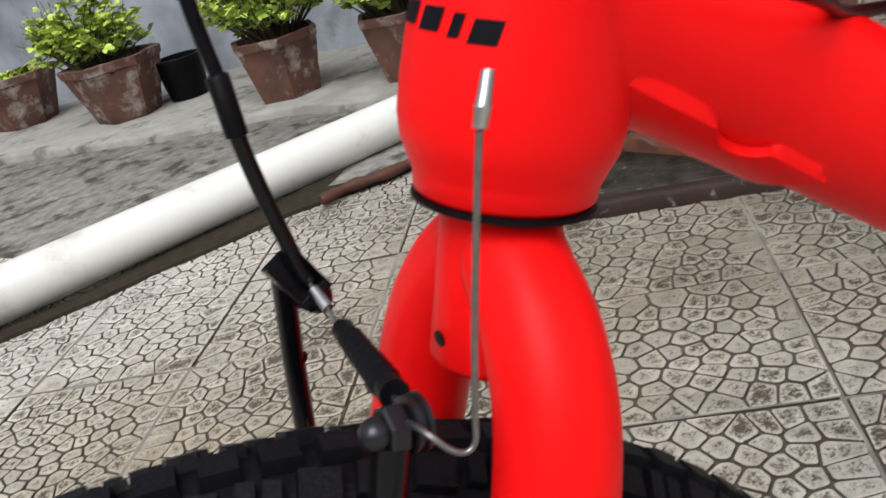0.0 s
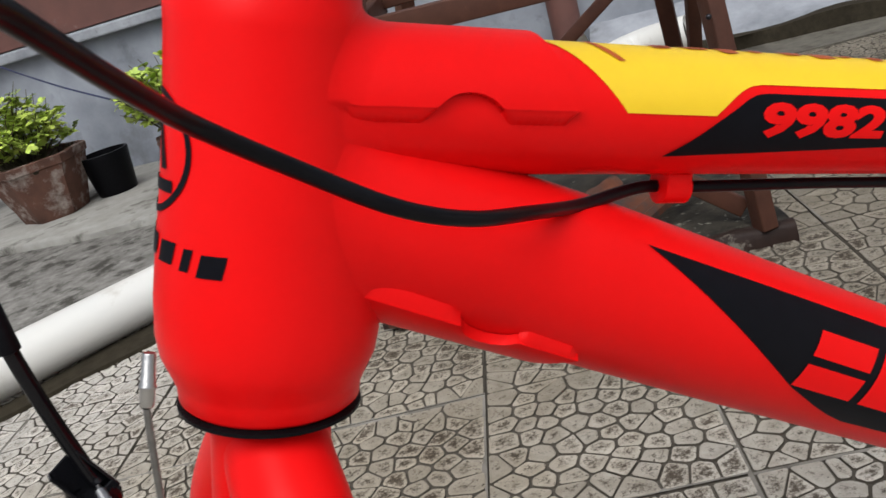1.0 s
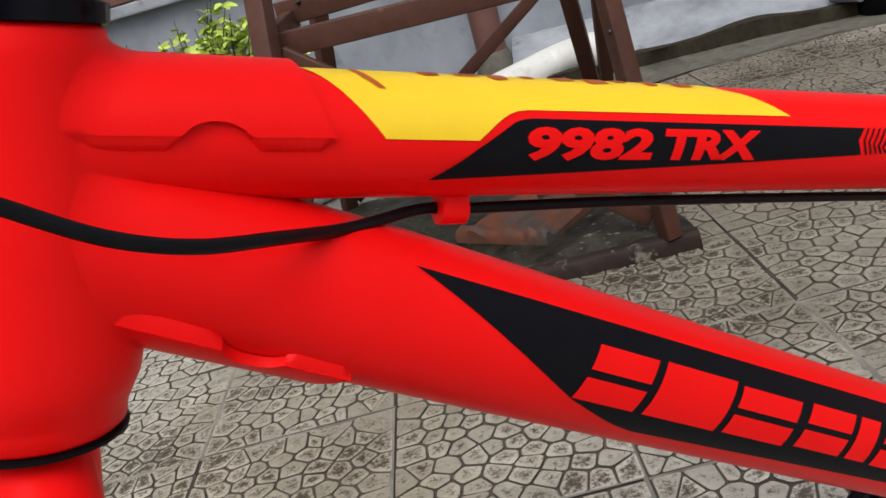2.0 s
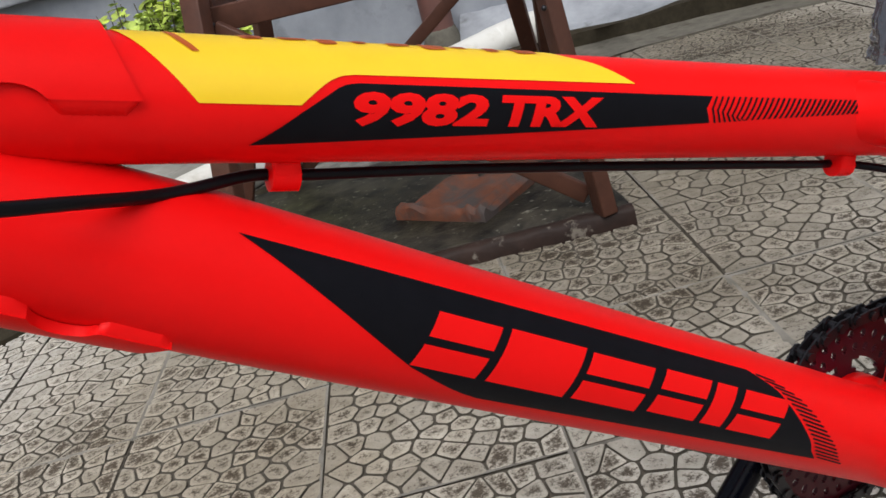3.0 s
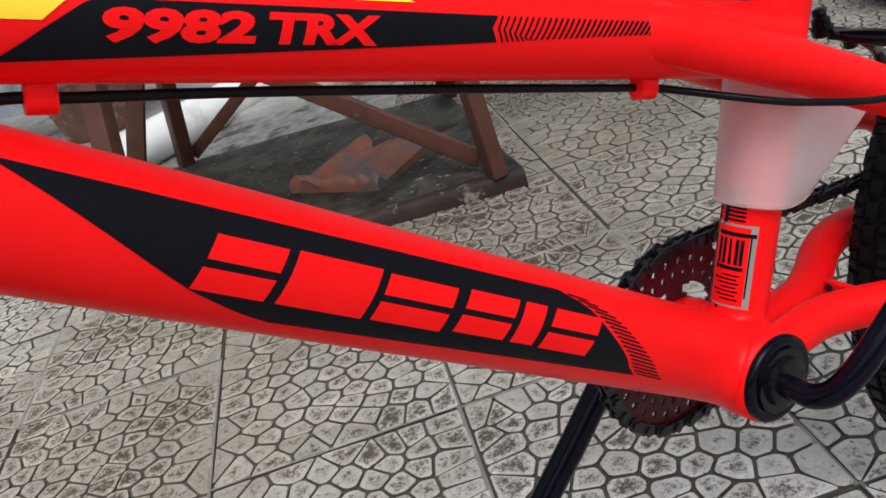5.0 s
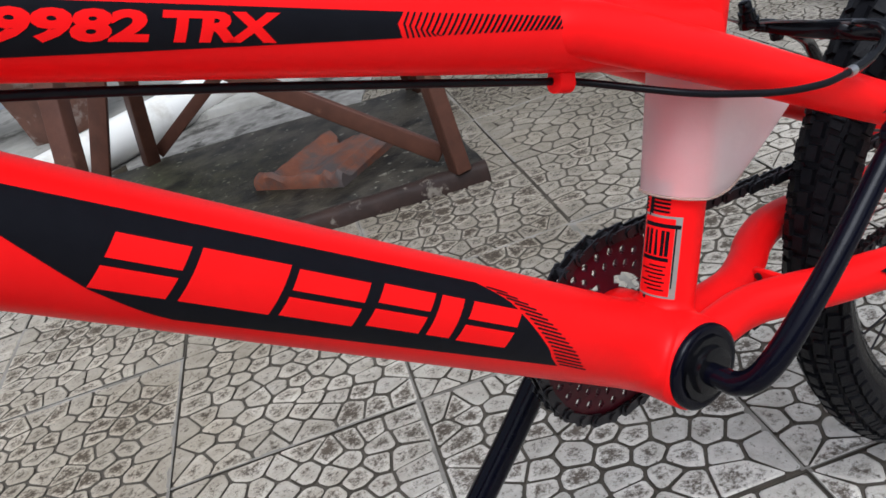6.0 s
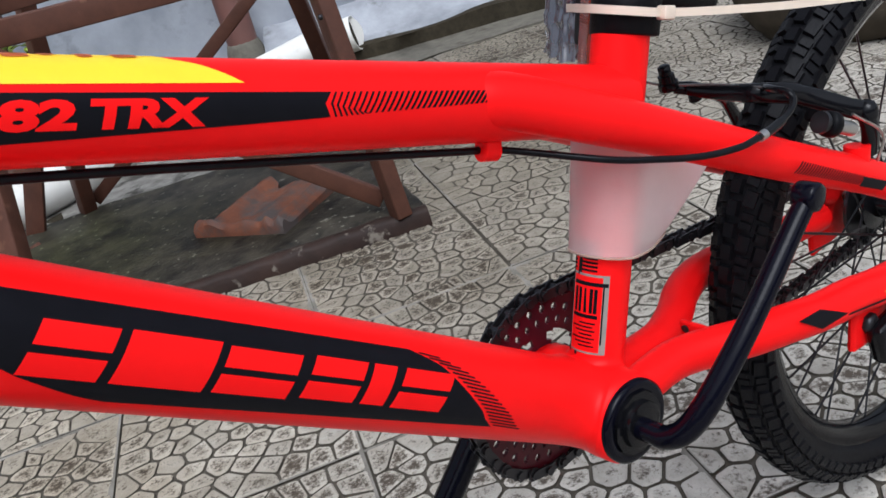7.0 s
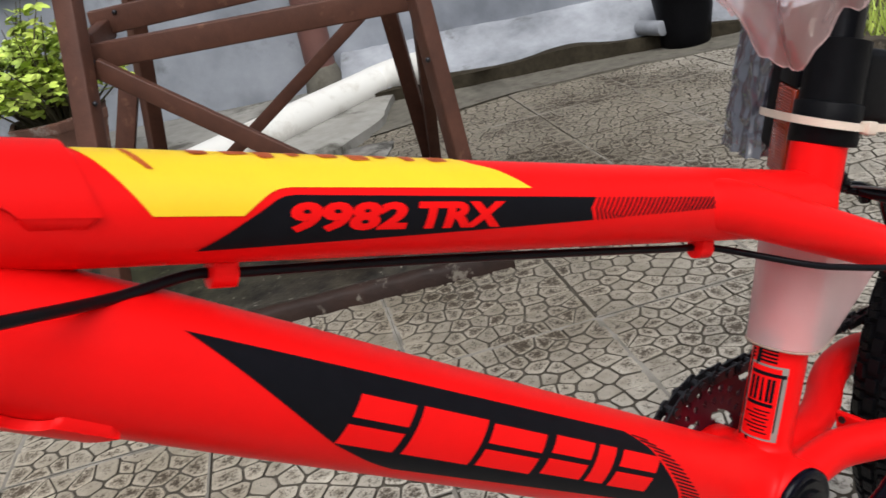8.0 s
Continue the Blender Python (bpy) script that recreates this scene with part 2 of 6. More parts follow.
def tube(bm, points, radii, n=20, caps=True, squash=1.0):
    """A round bar along the points; radii: one number or one for each point. squash: its breadth along y against its height."""
    pts = [Vector(p) for p in points]
    if not hasattr(radii, "__len__"):
        radii = [radii] * len(pts)
    t0 = (pts[1] - pts[0]).normalized()
    side = t0.cross(Vector((0, 1, 0)) if abs(t0.y) < 0.9 else Vector((0, 0, 1))).normalized()
    rings = []
    for i, p in enumerate(pts):
        t = (pts[min(i + 1, len(pts) - 1)] - pts[max(i - 1, 0)]).normalized()
        side = (side - t * side.dot(t)).normalized()
        other = t.cross(side)
        rings.append([bm.verts.new(p + radii[i] * (math.cos(a) * side + squash * math.sin(a) * other)) for a in (2 * math.pi * k / n for k in range(n))])
    for r, s in zip(rings, rings[1:]):
        for k in range(n):
            bm.faces.new((r[k], r[(k + 1) % n], s[(k + 1) % n], s[k]))
    if caps:
        bm.faces.new(rings[0][::-1])
        bm.faces.new(rings[-1])
    return bm


def lathe(bm, base, axis, profile, n=32, closed=False):
    """Turns a profile of (distance along the axis, radius) about the axis from base."""
    base, axis = Vector(base), Vector(axis).normalized()
    side = axis.cross(Vector((0, 1, 0)) if abs(axis.y) < 0.9 else Vector((0, 0, 1))).normalized()
    other = axis.cross(side)
    rings = []
    for s, r in profile:
        rings.append([bm.verts.new(base + axis * s + r * (math.cos(a) * side + math.sin(a) * other)) for a in (2 * math.pi * k / n for k in range(n))])
    pairs = list(zip(rings, rings[1:])) + ([(rings[-1], rings[0])] if closed else [])
    for r, s in pairs:
        for k in range(n):
            bm.faces.new((r[k], r[(k + 1) % n], s[(k + 1) % n], s[k]))
    if not closed:
        bm.faces.new(rings[0][::-1])
        bm.faces.new(rings[-1])
    return bm


def box(bm, size, m=None, bevel=0.0):
    made = bmesh.ops.create_cube(bm, size=1.0, matrix=(m or Matrix()) @ Matrix.Diagonal((*size, 1)))
    if bevel:
        edges = {e for v in made["verts"] for e in v.link_edges}
        bmesh.ops.bevel(bm, geom=list(edges), offset=bevel, segments=2, affect="EDGES", profile=0.6)
    return bm


def bar_between(bm, a, b, width, depth, bevel=0.003, up=(0, 0, 1)):
    """A squared bar from a to b."""
    a, b = Vector(a), Vector(b)
    t = (b - a).normalized()
    s = t.cross(Vector(up)).normalized()
    u = s.cross(t)
    m = Matrix((s, u, t)).transposed().to_4x4()
    m.translation = (a + b) / 2
    return box(bm, (width, depth, (b - a).length), m, bevel)


def one(build, *args, **kw):
    bm = bmesh.new()
    build(bm, *args, **kw)
    return bm

EDGE = material("slab_edging", spec=0.15, base=(0.042, 0.024, 0.018), rough=0.55, second=(0.014, 0.0095, 0.008), scale=14, bump=0.7, bump_scale=90, spots=(0.15, 0.13, 0.105), spot_scale=17, spot_from=0.585, spot_to=0.65)

# ---- the yard: ground, wall, kerb ----
ACROSS, AWAY = Vector((0.9205, -0.3907, 0)), Vector((0.3907, 0.9205, 0))    # the two sets of paving joints
YARD = Matrix.Rotation(math.atan2(ACROSS.y, ACROSS.x), 4, "Z")
SIDE = Matrix.Rotation(radians(-36), 4, "Z")    # the wall's line; its v runs towards the wall
WALL_V = 2.86


def plate(bm, x0, x1, y0, y1, z0, z1, bevel=0.0, m=YARD):
    return box(bm, (x1 - x0, y1 - y0, z1 - z0), m @ Matrix.Translation(((x0 + x1) / 2, (y0 + y1) / 2, (z0 + z1) / 2)), bevel)


def uneven_sheet(bm, m, rim, z, rise, cell=0.05, base=-0.02, seed=3.0):
    """A cast sheet with a ragged rim: rim holds corners in the plane of m, z its height, rise its unevenness."""
    pts = []
    for (a, b), (c, d) in zip(rim, rim[1:] + rim[:1]):
        n = max(1, int(math.hypot(c - a, d - b) / cell))
        for k in range(n):
            x, y = a + (c - a) * k / n, b + (d - b) * k / n
            w = noise.noise_vector(Vector((x * 4, y * 4, seed))) * 0.02 + noise.noise_vector(Vector((x * 17, y * 17, seed))) * 0.006
            pts.append((x + w.x, y + w.y))
    low = [bm.verts.new(m @ Vector((x, y, base))) for x, y in pts]
    top = [bm.verts.new(m @ Vector((x, y, z - 0.006))) for x, y in pts]
    cx, cy = sum(p[0] for p in pts) / len(pts), sum(p[1] for p in pts) / len(pts)
    inn = [bm.verts.new(m @ Vector((x + (cx - x) * 0.012, y + (cy - y) * 0.012, z + rise * noise.noise(Vector((x * 3, y * 3, seed)))))) for x, y in pts]
    n = len(pts)
    for k in range(n):
        bm.faces.new((low[k], low[(k + 1) % n], top[(k + 1) % n], top[k]))
        bm.faces.new((top[k], top[(k + 1) % n], inn[(k + 1) % n], inn[k]))
    face = bm.faces.new(inn)
    bmesh.ops.triangulate(bm, faces=[face])
    bmesh.ops.recalc_face_normals(bm, faces=bm.faces)
    return bm


ground = part("ground", one(plate, -200, 200, -200, 200, -0.3, -0.0145), TILE_JOINT, smooth=False)
tagged(ground, "grey cement courtyard ground under worn crazy-stone paving tiles", "ground", kind="structure")

wall = part("wall_north", one(plate, -9, 9, WALL_V, WALL_V + 0.2, -0.02, 2.6, 0, SIDE), WALL, smooth=False)
tagged(wall, "weathered blue-grey plastered courtyard wall with damp stains", "wall", kind="structure")
band = part("wall_band", one(plate, -9, -1.52, WALL_V - 0.03, WALL_V, 0.66, 2.6, 0.004, SIDE), RUST_POST, smooth=False)
tagged(band, "dark red-brown painted upper part of the wall", "wall", kind="structure")
ledge = part("wall_ledge", one(plate, -9, -1.5, WALL_V - 0.055, WALL_V - 0.002, 0.61, 0.655, 0.008, SIDE), KERB, smooth=False)
tagged(ledge, "rough whitewashed plaster ledge along the wall", "ledge", kind="structure")
south = part("wall_south", one(plate, -9, 9, -6.2, -6.0, -0.02, 2.4, 0, SIDE), WALL, smooth=False)
tagged(south, "plain plastered house wall on the other side of the yard", "wall", kind="structure")

# a sloping plaster kerb along the foot of the wall
kerb_bm = bmesh.new()
rows = []
for k in range(121):
    u = -0.62 + 8.6 * (k / 120) ** 1.5
    row = []
    for v, z in ((2.63, -0.02), (2.632, 0.045), (2.65, 0.062), (2.70, 0.075), (2.76, 0.115), (2.81, 0.15), (2.87, 0.165)):
        w = noise.noise(Vector((u * 5, v * 9, 1.7))) * 0.014 + noise.noise(Vector((u * 21, v * 30, 4.1))) * 0.005
        row.append(kerb_bm.verts.new(SIDE @ Vector((u, v + (w if z > 0 else 0), z + (w if z > 0.05 else 0)))))
    rows.append(row)
for a, b in zip(rows, rows[1:]):
    for k in range(6):
        kerb_bm.faces.new((a[k], b[k], b[k + 1], a[k + 1]))
kerb_bm.faces.new(rows[0])
bmesh.ops.recalc_face_normals(kerb_bm, faces=kerb_bm.faces)
kerb = part("kerb", kerb_bm, KERB)
tagged(kerb, "rough whitewashed plaster kerb at the foot of the wall", "kerb", kind="structure")
gutter = part("gutter_strip", one(uneven_sheet, SIDE, [(-0.5, 2.575), (0.2, 2.6), (4.2, 2.61), (4.2, 2.70), (-0.5, 2.70)], 0.052, 0.02, 0.02), SOIL)
tagged(gutter, "damp dark soil bank in front of the kerb", "pavement", kind="structure")
dust = part("dust_strip", one(uneven_sheet, SIDE, [(-1.0, 2.02), (-0.6, 2.12), (0.0, 2.38), (0.4, 2.44), (1.6, 2.40), (4.2, 2.45), (4.2, 2.62), (-1.0, 2.62)], 0.006, 0.003, 0.03, seed=11.0), DUST)
tagged(dust, "dusty worn cement strip along the foot of the wall", "pavement", kind="structure")

apron = part("apron", one(uneven_sheet, SIDE, [(-5.5, 1.93), (-2.9, 1.95), (-2.3, 1.90), (-1.75, 1.98), (-1.3, 1.86), (-0.9, 1.95), (-0.55, 2.0), (-0.45, 2.3), (-0.42, 2.88), (-5.5, 2.88)], 0.036, 0.008, 0.06), CONCRETE)
tagged(apron, "pale cement apron where the flower pots stand", "pavement", kind="structure")
strip = part("rough_strip", one(uneven_sheet, SIDE, [(-5.5, 1.2), (-2.0, 1.05), (-1.2, 1.30), (-0.75, 1.52), (-0.42, 1.75), (-0.40, 2.06), (-5.5, 2.06)], 0.010, 0.006, 0.06, seed=8.0), ROUGH_CONCRETE)
tagged(strip, "rough patched cement strip behind the plastic pipe", "pavement", kind="structure")

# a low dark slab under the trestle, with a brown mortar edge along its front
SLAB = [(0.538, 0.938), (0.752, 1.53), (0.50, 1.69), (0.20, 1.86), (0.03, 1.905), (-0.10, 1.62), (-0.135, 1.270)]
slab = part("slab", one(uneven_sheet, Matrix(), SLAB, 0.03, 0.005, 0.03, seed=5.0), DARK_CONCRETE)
tagged(slab, "low dark concrete slab with moss on it", "slab", kind="structure")
SKIRT_A, SKIRT_DIR, SKIRT_IN = Vector((0.524, 0.920, 0)), Vector((-0.8944, 0.4472, 0)), Vector((0.4472, 0.8944, 0))
edge = bmesh.new()
rows = []
for k in range(61):
    row = []
    for f, z in ((-0.006, -0.012), (-0.004, 0.006), (0.0, 0.021), (0.004, 0.0275), (0.022, 0.0295), (0.045, 0.021)):
        w = noise.noise(Vector((k * 0.33, f * 40, 6.0)))
        row.append(edge.verts.new(SKIRT_A + SKIRT_DIR * 0.0125 * k + SKIRT_IN * (f + 0.004 * w) + Vector((0, 0, z + (0.0016 * w if z > 0 else 0)))))
    rows.append(row)
for a, b in zip(rows, rows[1:]):
    for k in range(5):
        edge.faces.new((a[k], b[k], b[k + 1], a[k + 1]))
edge.faces.new(rows[0])
edge.faces.new(rows[-1])
bmesh.ops.recalc_face_normals(edge, faces=edge.faces)
edge_ob = part("slab_edge", edge, EDGE)
tagged(edge_ob, "rusty brown mortar edge along the front of the slab", "trim", kind="structure")
# soil by the pipe, drawn out leftwards as the pipe's brown shadow
soil_strip = part("soil_strip", one(uneven_sheet, Matrix(), [(-1.5, 1.375), (-0.9, 1.575), (-0.42, 1.70), (-0.1, 1.735), (0.0, 1.78), (0.12, 1.86), (0.16, 2.02), (-0.05, 1.95), (-0.42, 1.82), (-1.5, 1.42)], 0.008, 0.006, 0.02, seed=15.0), SOIL)
tagged(soil_strip, "dark damp soil and moss along the plastic pipe, also its painted shadow", "soil", kind="structure")

# ---- the bicycle ----
bike = thing("bicycle", "bright red children's bicycle with black and yellow decals, still partly wrapped", "bicycle")

HEAD, HEAD_DIR = Vector((-0.3965, 0, 0.551)), Vector((0.326, 0, 0.945)).normalized()
TOP, TOP_DIR, TOP_R = Vector((-0.36, 0, 0.6245)), Vector((0.937, 0, -0.349)).normalized(), 0.0188
DOWN, DOWN_DIR, DOWN_R = Vector((-0.3765, 0, 0.609)), Vector((0.781, 0, -0.6247)).normalized(), 0.0254
SEAT, SEAT_DIR, SEAT_R = Vector((0.012, 0, 0.305)), Vector((0.36, 0, 0.933)).normalized(), 0.0155
SHELL = Vector((0.006, 0, 0.3055))
REAR, FRONT = Vector((0.387, 0.002, 0.2485)), Vector((-0.538, 0, 0.257))


def head_radius(s):
    """The swelling head tube's radius at s metres above its lower rim."""
    knots = [(0.0012, 0.0225), (0.003, 0.0244), (0.007, 0.0248), (0.011, 0.0265), (0.016, 0.0287), (0.022, 0.0297), (0.032, 0.0296),
             (0.045, 0.0285), (0.06, 0.0268), (0.08, 0.0252), (0.1, 0.0243), (0.107, 0.0243), (0.1085, 0.023)]
    return float(np.interp(s, *zip(*knots)))


def down_radius(s):
    return float(np.interp(s, (0, 0.03, 0.1, 0.15, 0.3, 0.47), (0.0215, 0.0235, 0.0256, 0.0257, 0.0249, 0.0242)))


head_tube = part("head_tube", one(lathe, HEAD, HEAD_DIR, [(s, head_radius(s)) for s in (0.0012, 0.003, 0.007, 0.009, 0.011, 0.0135, 0.016, 0.019, 0.022, 0.027, 0.032, 0.038, 0.045, 0.06, 0.08, 0.1, 0.107, 0.1085)], 56), RED, bike)
top_tube = part("top_tube", one(tube, [TOP + TOP_DIR * s for s in (-0.018, 0.0, 0.1, 0.2, 0.3, 0.4, 0.462)], TOP_R, 48), RED, bike)
down_tube = part("down_tube", one(tube, [DOWN + DOWN_DIR * s for s in (0, 0.03, 0.06, 0.1, 0.15, 0.2, 0.3, 0.4, 0.47)], [down_radius(s) for s in (0, 0.03, 0.06, 0.1, 0.15, 0.2, 0.3, 0.4, 0.47)], 56), RED, bike)
seat_tube = part("seat_tube", one(tube, [SEAT + SEAT_DIR * s for s in (0, 0.1, 0.2, 0.213)], SEAT_R, 36), RED, bike)
part("headset_ring", one(lathe, HEAD, HEAD_DIR, [(-0.0005, 0.0236), (0.0001, 0.0249), (0.0011, 0.0249), (0.0016, 0.023)], 48), BLACK_PLASTIC, bike, "thin black rubber headset seal")
part("headset_cup", one(lathe, HEAD, HEAD_DIR, [(0.1085, 0.0225), (0.1088, 0.0252), (0.114, 0.0254), (0.1145, 0.0238), (0.118, 0.0236), (0.124, 0.021), (0.134, 0.0205)], 48), CRANK_PAINT, bike, "glossy black upper headset cup")
part("stem", one(tube, [HEAD + HEAD_DIR * s for s in (0.13, 0.16, 0.22)], [0.0145, 0.0145, 0.014], 24), BLACK_PAINT, bike, "black quill stem")
bars = one(tube, smooth_line([(-0.335, -0.26, 0.90), (-0.345, -0.17, 0.89), (-0.335, -0.09, 0.80), (-0.328, -0.03, 0.765), (-0.328, 0.03, 0.765), (-0.335, 0.09, 0.80), (-0.345, 0.17, 0.89), (-0.335, 0.26, 0.90)]), 0.011, 16)
part("handlebar", bars, BLACK_PAINT, bike, "black swept handlebar")

# bottom bracket
shell = bmesh.new()
lathe(shell, SHELL + Vector((0, -0.0335, 0)), (0, 1, 0), [(0, 0.0232), (0.0015, 0.0256), (0.01, 0.0262), (0.033, 0.0262), (0.057, 0.0262), (0.0655, 0.0256), (0.067, 0.0232)], 40)
bottom_bracket = part("bottom_bracket", shell, RED, bike)
for s in (-1, 1):
    part("bearing_cup", one(lathe, SHELL + Vector((0, s * 0.033, 0)), (0, s, 0), [(0, 0.0243), (0.003, 0.0243), (0.0042, 0.0228), (0.0045, 0.0205), (0.0035, 0.018), (0.0035, 0.006)], 40), CRANK_PAINT, bottom_bracket, "black bearing cup")
    nut = one(lathe, SHELL + Vector((0, s * 0.0365, 0)), (0, s, 0), [(0, 0.0185), (0.002, 0.0185), (0.0024, 0.014), (0.0055, 0.0136), (0.006, 0.0125), (0.006, 0.006)], 12)
    flat_shaded(part("locknut", nut, BLACK_PAINT, bottom_bracket))

# stays
for s in (-1, 1):
    line = smooth_line([(-0.034, s * 0.003, 0.5035), (-0.01, s * 0.0115, 0.4955), (0.03, s * 0.026, 0.472), (0.072, s * 0.035, 0.447), (0.151, s * 0.047, 0.399), (0.241, s * 0.055, 0.347), (0.368, s * 0.058, 0.262)])
    stay = part("seat_stay", one(tube, line, [min(0.0142 - 0.0035 * k / (len(line) - 1), 0.0115 + 0.0006 * k) for k in range(len(line))], 28), RED, bike)
    bend = ((0.012, 0.018, 0.304), (0.04, 0.0185, 0.3065), (0.064, 0.0195, 0.3055), (0.087, 0.028, 0.303), (0.108, 0.0385, 0.3005), (0.138, 0.0465, 0.2955), (0.165, 0.0505, 0.289), (0.2, 0.0535, 0.2825), (0.235, 0.056, 0.2735), (0.35, 0.058, 0.248)) if s < 0 else (
        (0.012, 0.018, 0.302), (0.04, 0.018, 0.297), (0.068, 0.018, 0.2925), (0.096, 0.0195, 0.29), (0.121, 0.0275, 0.2905), (0.141, 0.0375, 0.2915), (0.166, 0.046, 0.290), (0.2, 0.052, 0.283), (0.238, 0.056, 0.27), (0.35, 0.058, 0.248))
    line = smooth_line([(x, s * y, z) for x, y, z in bend])
    part("chain_stay", one(tube, line, [0.0119 + 0.0008 * k / (len(line) - 1) for k in range(len(line))], 28), RED, bike)
    drop = bmesh.new()
    box(drop, (0.06, 0.005, 0.05), Matrix.Translation((0.365, s * 0.058, 0.242)), 0.002)
    part("dropout", drop, RED, bike)
bridge = bmesh.new()
box(bridge, (0.004, 0.024, 0.024), Matrix.Translation((0.094, -0.013, 0.2985)), 0.0015)
part("stay_bridge", bridge, RED, bike)
part("bridge_hole", one(lathe, (0.0915, -0.006, 0.3065), (-1, 0, 0), [(0, 0.0026), (0.0008, 0.0026), (0.001, 0.0019)], 12), DARK_STEEL, bike)


# gussets: saddles of sheet steel over the top tube and under the down tube
def saddle_plate(bm, base, along, radius, s0, ends, edge, sign, steps=26, rows=26, thick=0.0024, outer_r=0.0):
    """A plate bent round a tube. edge(s) is its lower edge in degrees, ends(angle) its length at an angle; sign 1: over the top, -1: under."""
    up = Vector((0, -1, 0)).cross(along)
    up = up if up.z > 0 else -up
    grid = []
    for j in range(rows + 1):
        row = []
        for i in range(steps + 1):
            f = j / rows
            mid = 90.0 * sign
            s_end = ends(abs(2 * f - 1))
            s = s0 + (s_end - s0) * i / steps
            low = edge(s)
            a = radians(low + (2 * mid - 2 * low) * f)
            d = -Vector((0, 1, 0)) * math.cos(a) + up * math.sin(a)
            row.append((base + along * s + d * radius(s), base + along * s + d * (radius(s) + thick if not outer_r else outer_r)))
        grid.append(row)
    inner = [[bm.verts.new(p[0]) for p in r] for r in grid]
    outer = [[bm.verts.new(p[1]) for p in r] for r in grid]
    for j in range(rows):
        for i in range(steps):
            bm.faces.new((outer[j][i], outer[j][i + 1], outer[j + 1][i + 1], outer[j + 1][i]))
    rim = [(0, i) for i in range(steps + 1)] + [(j, steps) for j in range(1, rows + 1)] + [(rows, i) for i in range(steps - 1, -1, -1)] + [(j, 0) for j in range(rows - 1, 0, -1)]
    for a, b in zip(rim, rim[1:] + rim[:1]):
        bm.faces.new((inner[a[0]][a[1]], inner[b[0]][b[1]], outer[b[0]][b[1]], outer[a[0]][a[1]]))
    bmesh.ops.recalc_face_normals(bm, faces=bm.faces)
    return bm


def notch(s, a, b, rise):
    """A rounded step in an edge between a and b."""
    return rise * math.sin(math.pi * (s - a) / (b - a)) ** 0.6 if a < s < b else 0.0


flat_shaded(part("top_gusset", one(saddle_plate, TOP, TOP_DIR, lambda s: TOP_R + 0.0002, -0.016, lambda f: 0.061 + 0.0085 * f ** 2, lambda s: 3 + notch(s, 0.029, 0.046, 11), 1, steps=68), RED, bike), 40)
flat_shaded(part("down_gusset", one(saddle_plate, DOWN, DOWN_DIR, lambda s: down_radius(s) + 0.0002, 0.02, lambda f: 0.088 + 0.0095 * f ** 2, lambda s: -42 - 4 * (s - 0.03) / 0.06 - notch(s, 0.058, 0.076, 11), -1, steps=68, outer_r=0.0282), RED, bike), 40)


def weld_fillet(bm, base, along, side, edge, high, low, turn, s0, s1, steps=30):
    """A bumpy fillet of weld below a plate's edge, from the plate's face down to the tube."""
    up = Vector((0, -1, 0)).cross(along)
    up = up if up.z > 0 else -up
    rows = []
    for k in range(steps + 1):
        s = s0 + (s1 - s0) * k / steps
        ends = min(1.0, 6.0 * min(k, steps - k) / steps + 0.25)
        row = []
        for j in range(6):
            f = j / 5
            bump = 0.00007 * math.sin(s * 3300) * math.sin(math.pi * f) + 0.0004 * math.sin(math.pi * f)
            a = radians(edge(s) + turn * f * ends * (1 + 0.04 * math.sin(s * 2900)))
            r = high(s) + (low(s) - high(s)) * f + bump
            row.append(bm.verts.new(base + along * s + (Vector((0, -side, 0)) * math.cos(a) + up * math.sin(a)) * r))
        rows.append(row)
    for p, q in zip(rows, rows[1:]):
        for j in range(5):
            bm.faces.new((p[j], q[j], q[j + 1], p[j + 1]))
    bmesh.ops.recalc_face_normals(bm, faces=bm.faces)


for side in (1, -1):
    for s0, s1 in ((0.004, 0.0285), (0.0465, 0.0685)):
        part("weld_bead", one(weld_fillet, TOP, TOP_DIR, side, lambda s: 3.5, lambda s: TOP_R + 0.0024, lambda s: TOP_R - 0.0001, -13, s0, s1), RED, bike)
    for s0, s1 in ((0.024, 0.0575), (0.0765, 0.0965)):
        part("weld_bead", one(weld_fillet, DOWN, DOWN_DIR, side, lambda s: -42.5 - 4 * (s - 0.03) / 0.06, lambda s: 0.0280, lambda s: down_radius(s) - 0.0001, 6, s0, s1), RED, bike)


def junction(bm, base, along, radius, axis_at, axis, host, width, rise, n=96):
    """A smooth run of weld all round the place where a tube meets a turned body; radius(a, s) and host(s) are their radii."""
    up = Vector((0, -1, 0)).cross(along)
    up = up if up.z > 0 else -up
    rows = []
    for k in range(n):
        a = 2 * math.pi * k / n
        d = Vector((0, -math.cos(a), 0)) + up * math.sin(a)
        s = 0.09
        while s > -0.02:
            q = base + along * s + d * radius(a, s) - axis_at
            if (q - axis * q.dot(axis)).length < host(q.dot(axis)):
                break
            s -= 0.0004
        corner = base + along * s + d * radius(a, s)
        start = base + along * (s + width) + d * (radius(a, s + width) - 0.0001)
        q = corner - along * rise * 0.9 + d * rise - axis_at
        t = q.dot(axis)
        end = axis_at + axis * t + (q - axis * t).normalized() * (host(t) - 0.0001)
        row = []
        for j in range(11):
            f = j / 10
            row.append(bm.verts.new(start * (1 - f) ** 2 + corner * 2 * f * (1 - f) + end * f ** 2))
        rows.append(row)
    for p, q in zip(rows, rows[1:] + rows[:1]):
        for j in range(10):
            bm.faces.new((p[j], q[j], q[j + 1], p[j + 1]))
    bmesh.ops.recalc_face_normals(bm, faces=bm.faces)


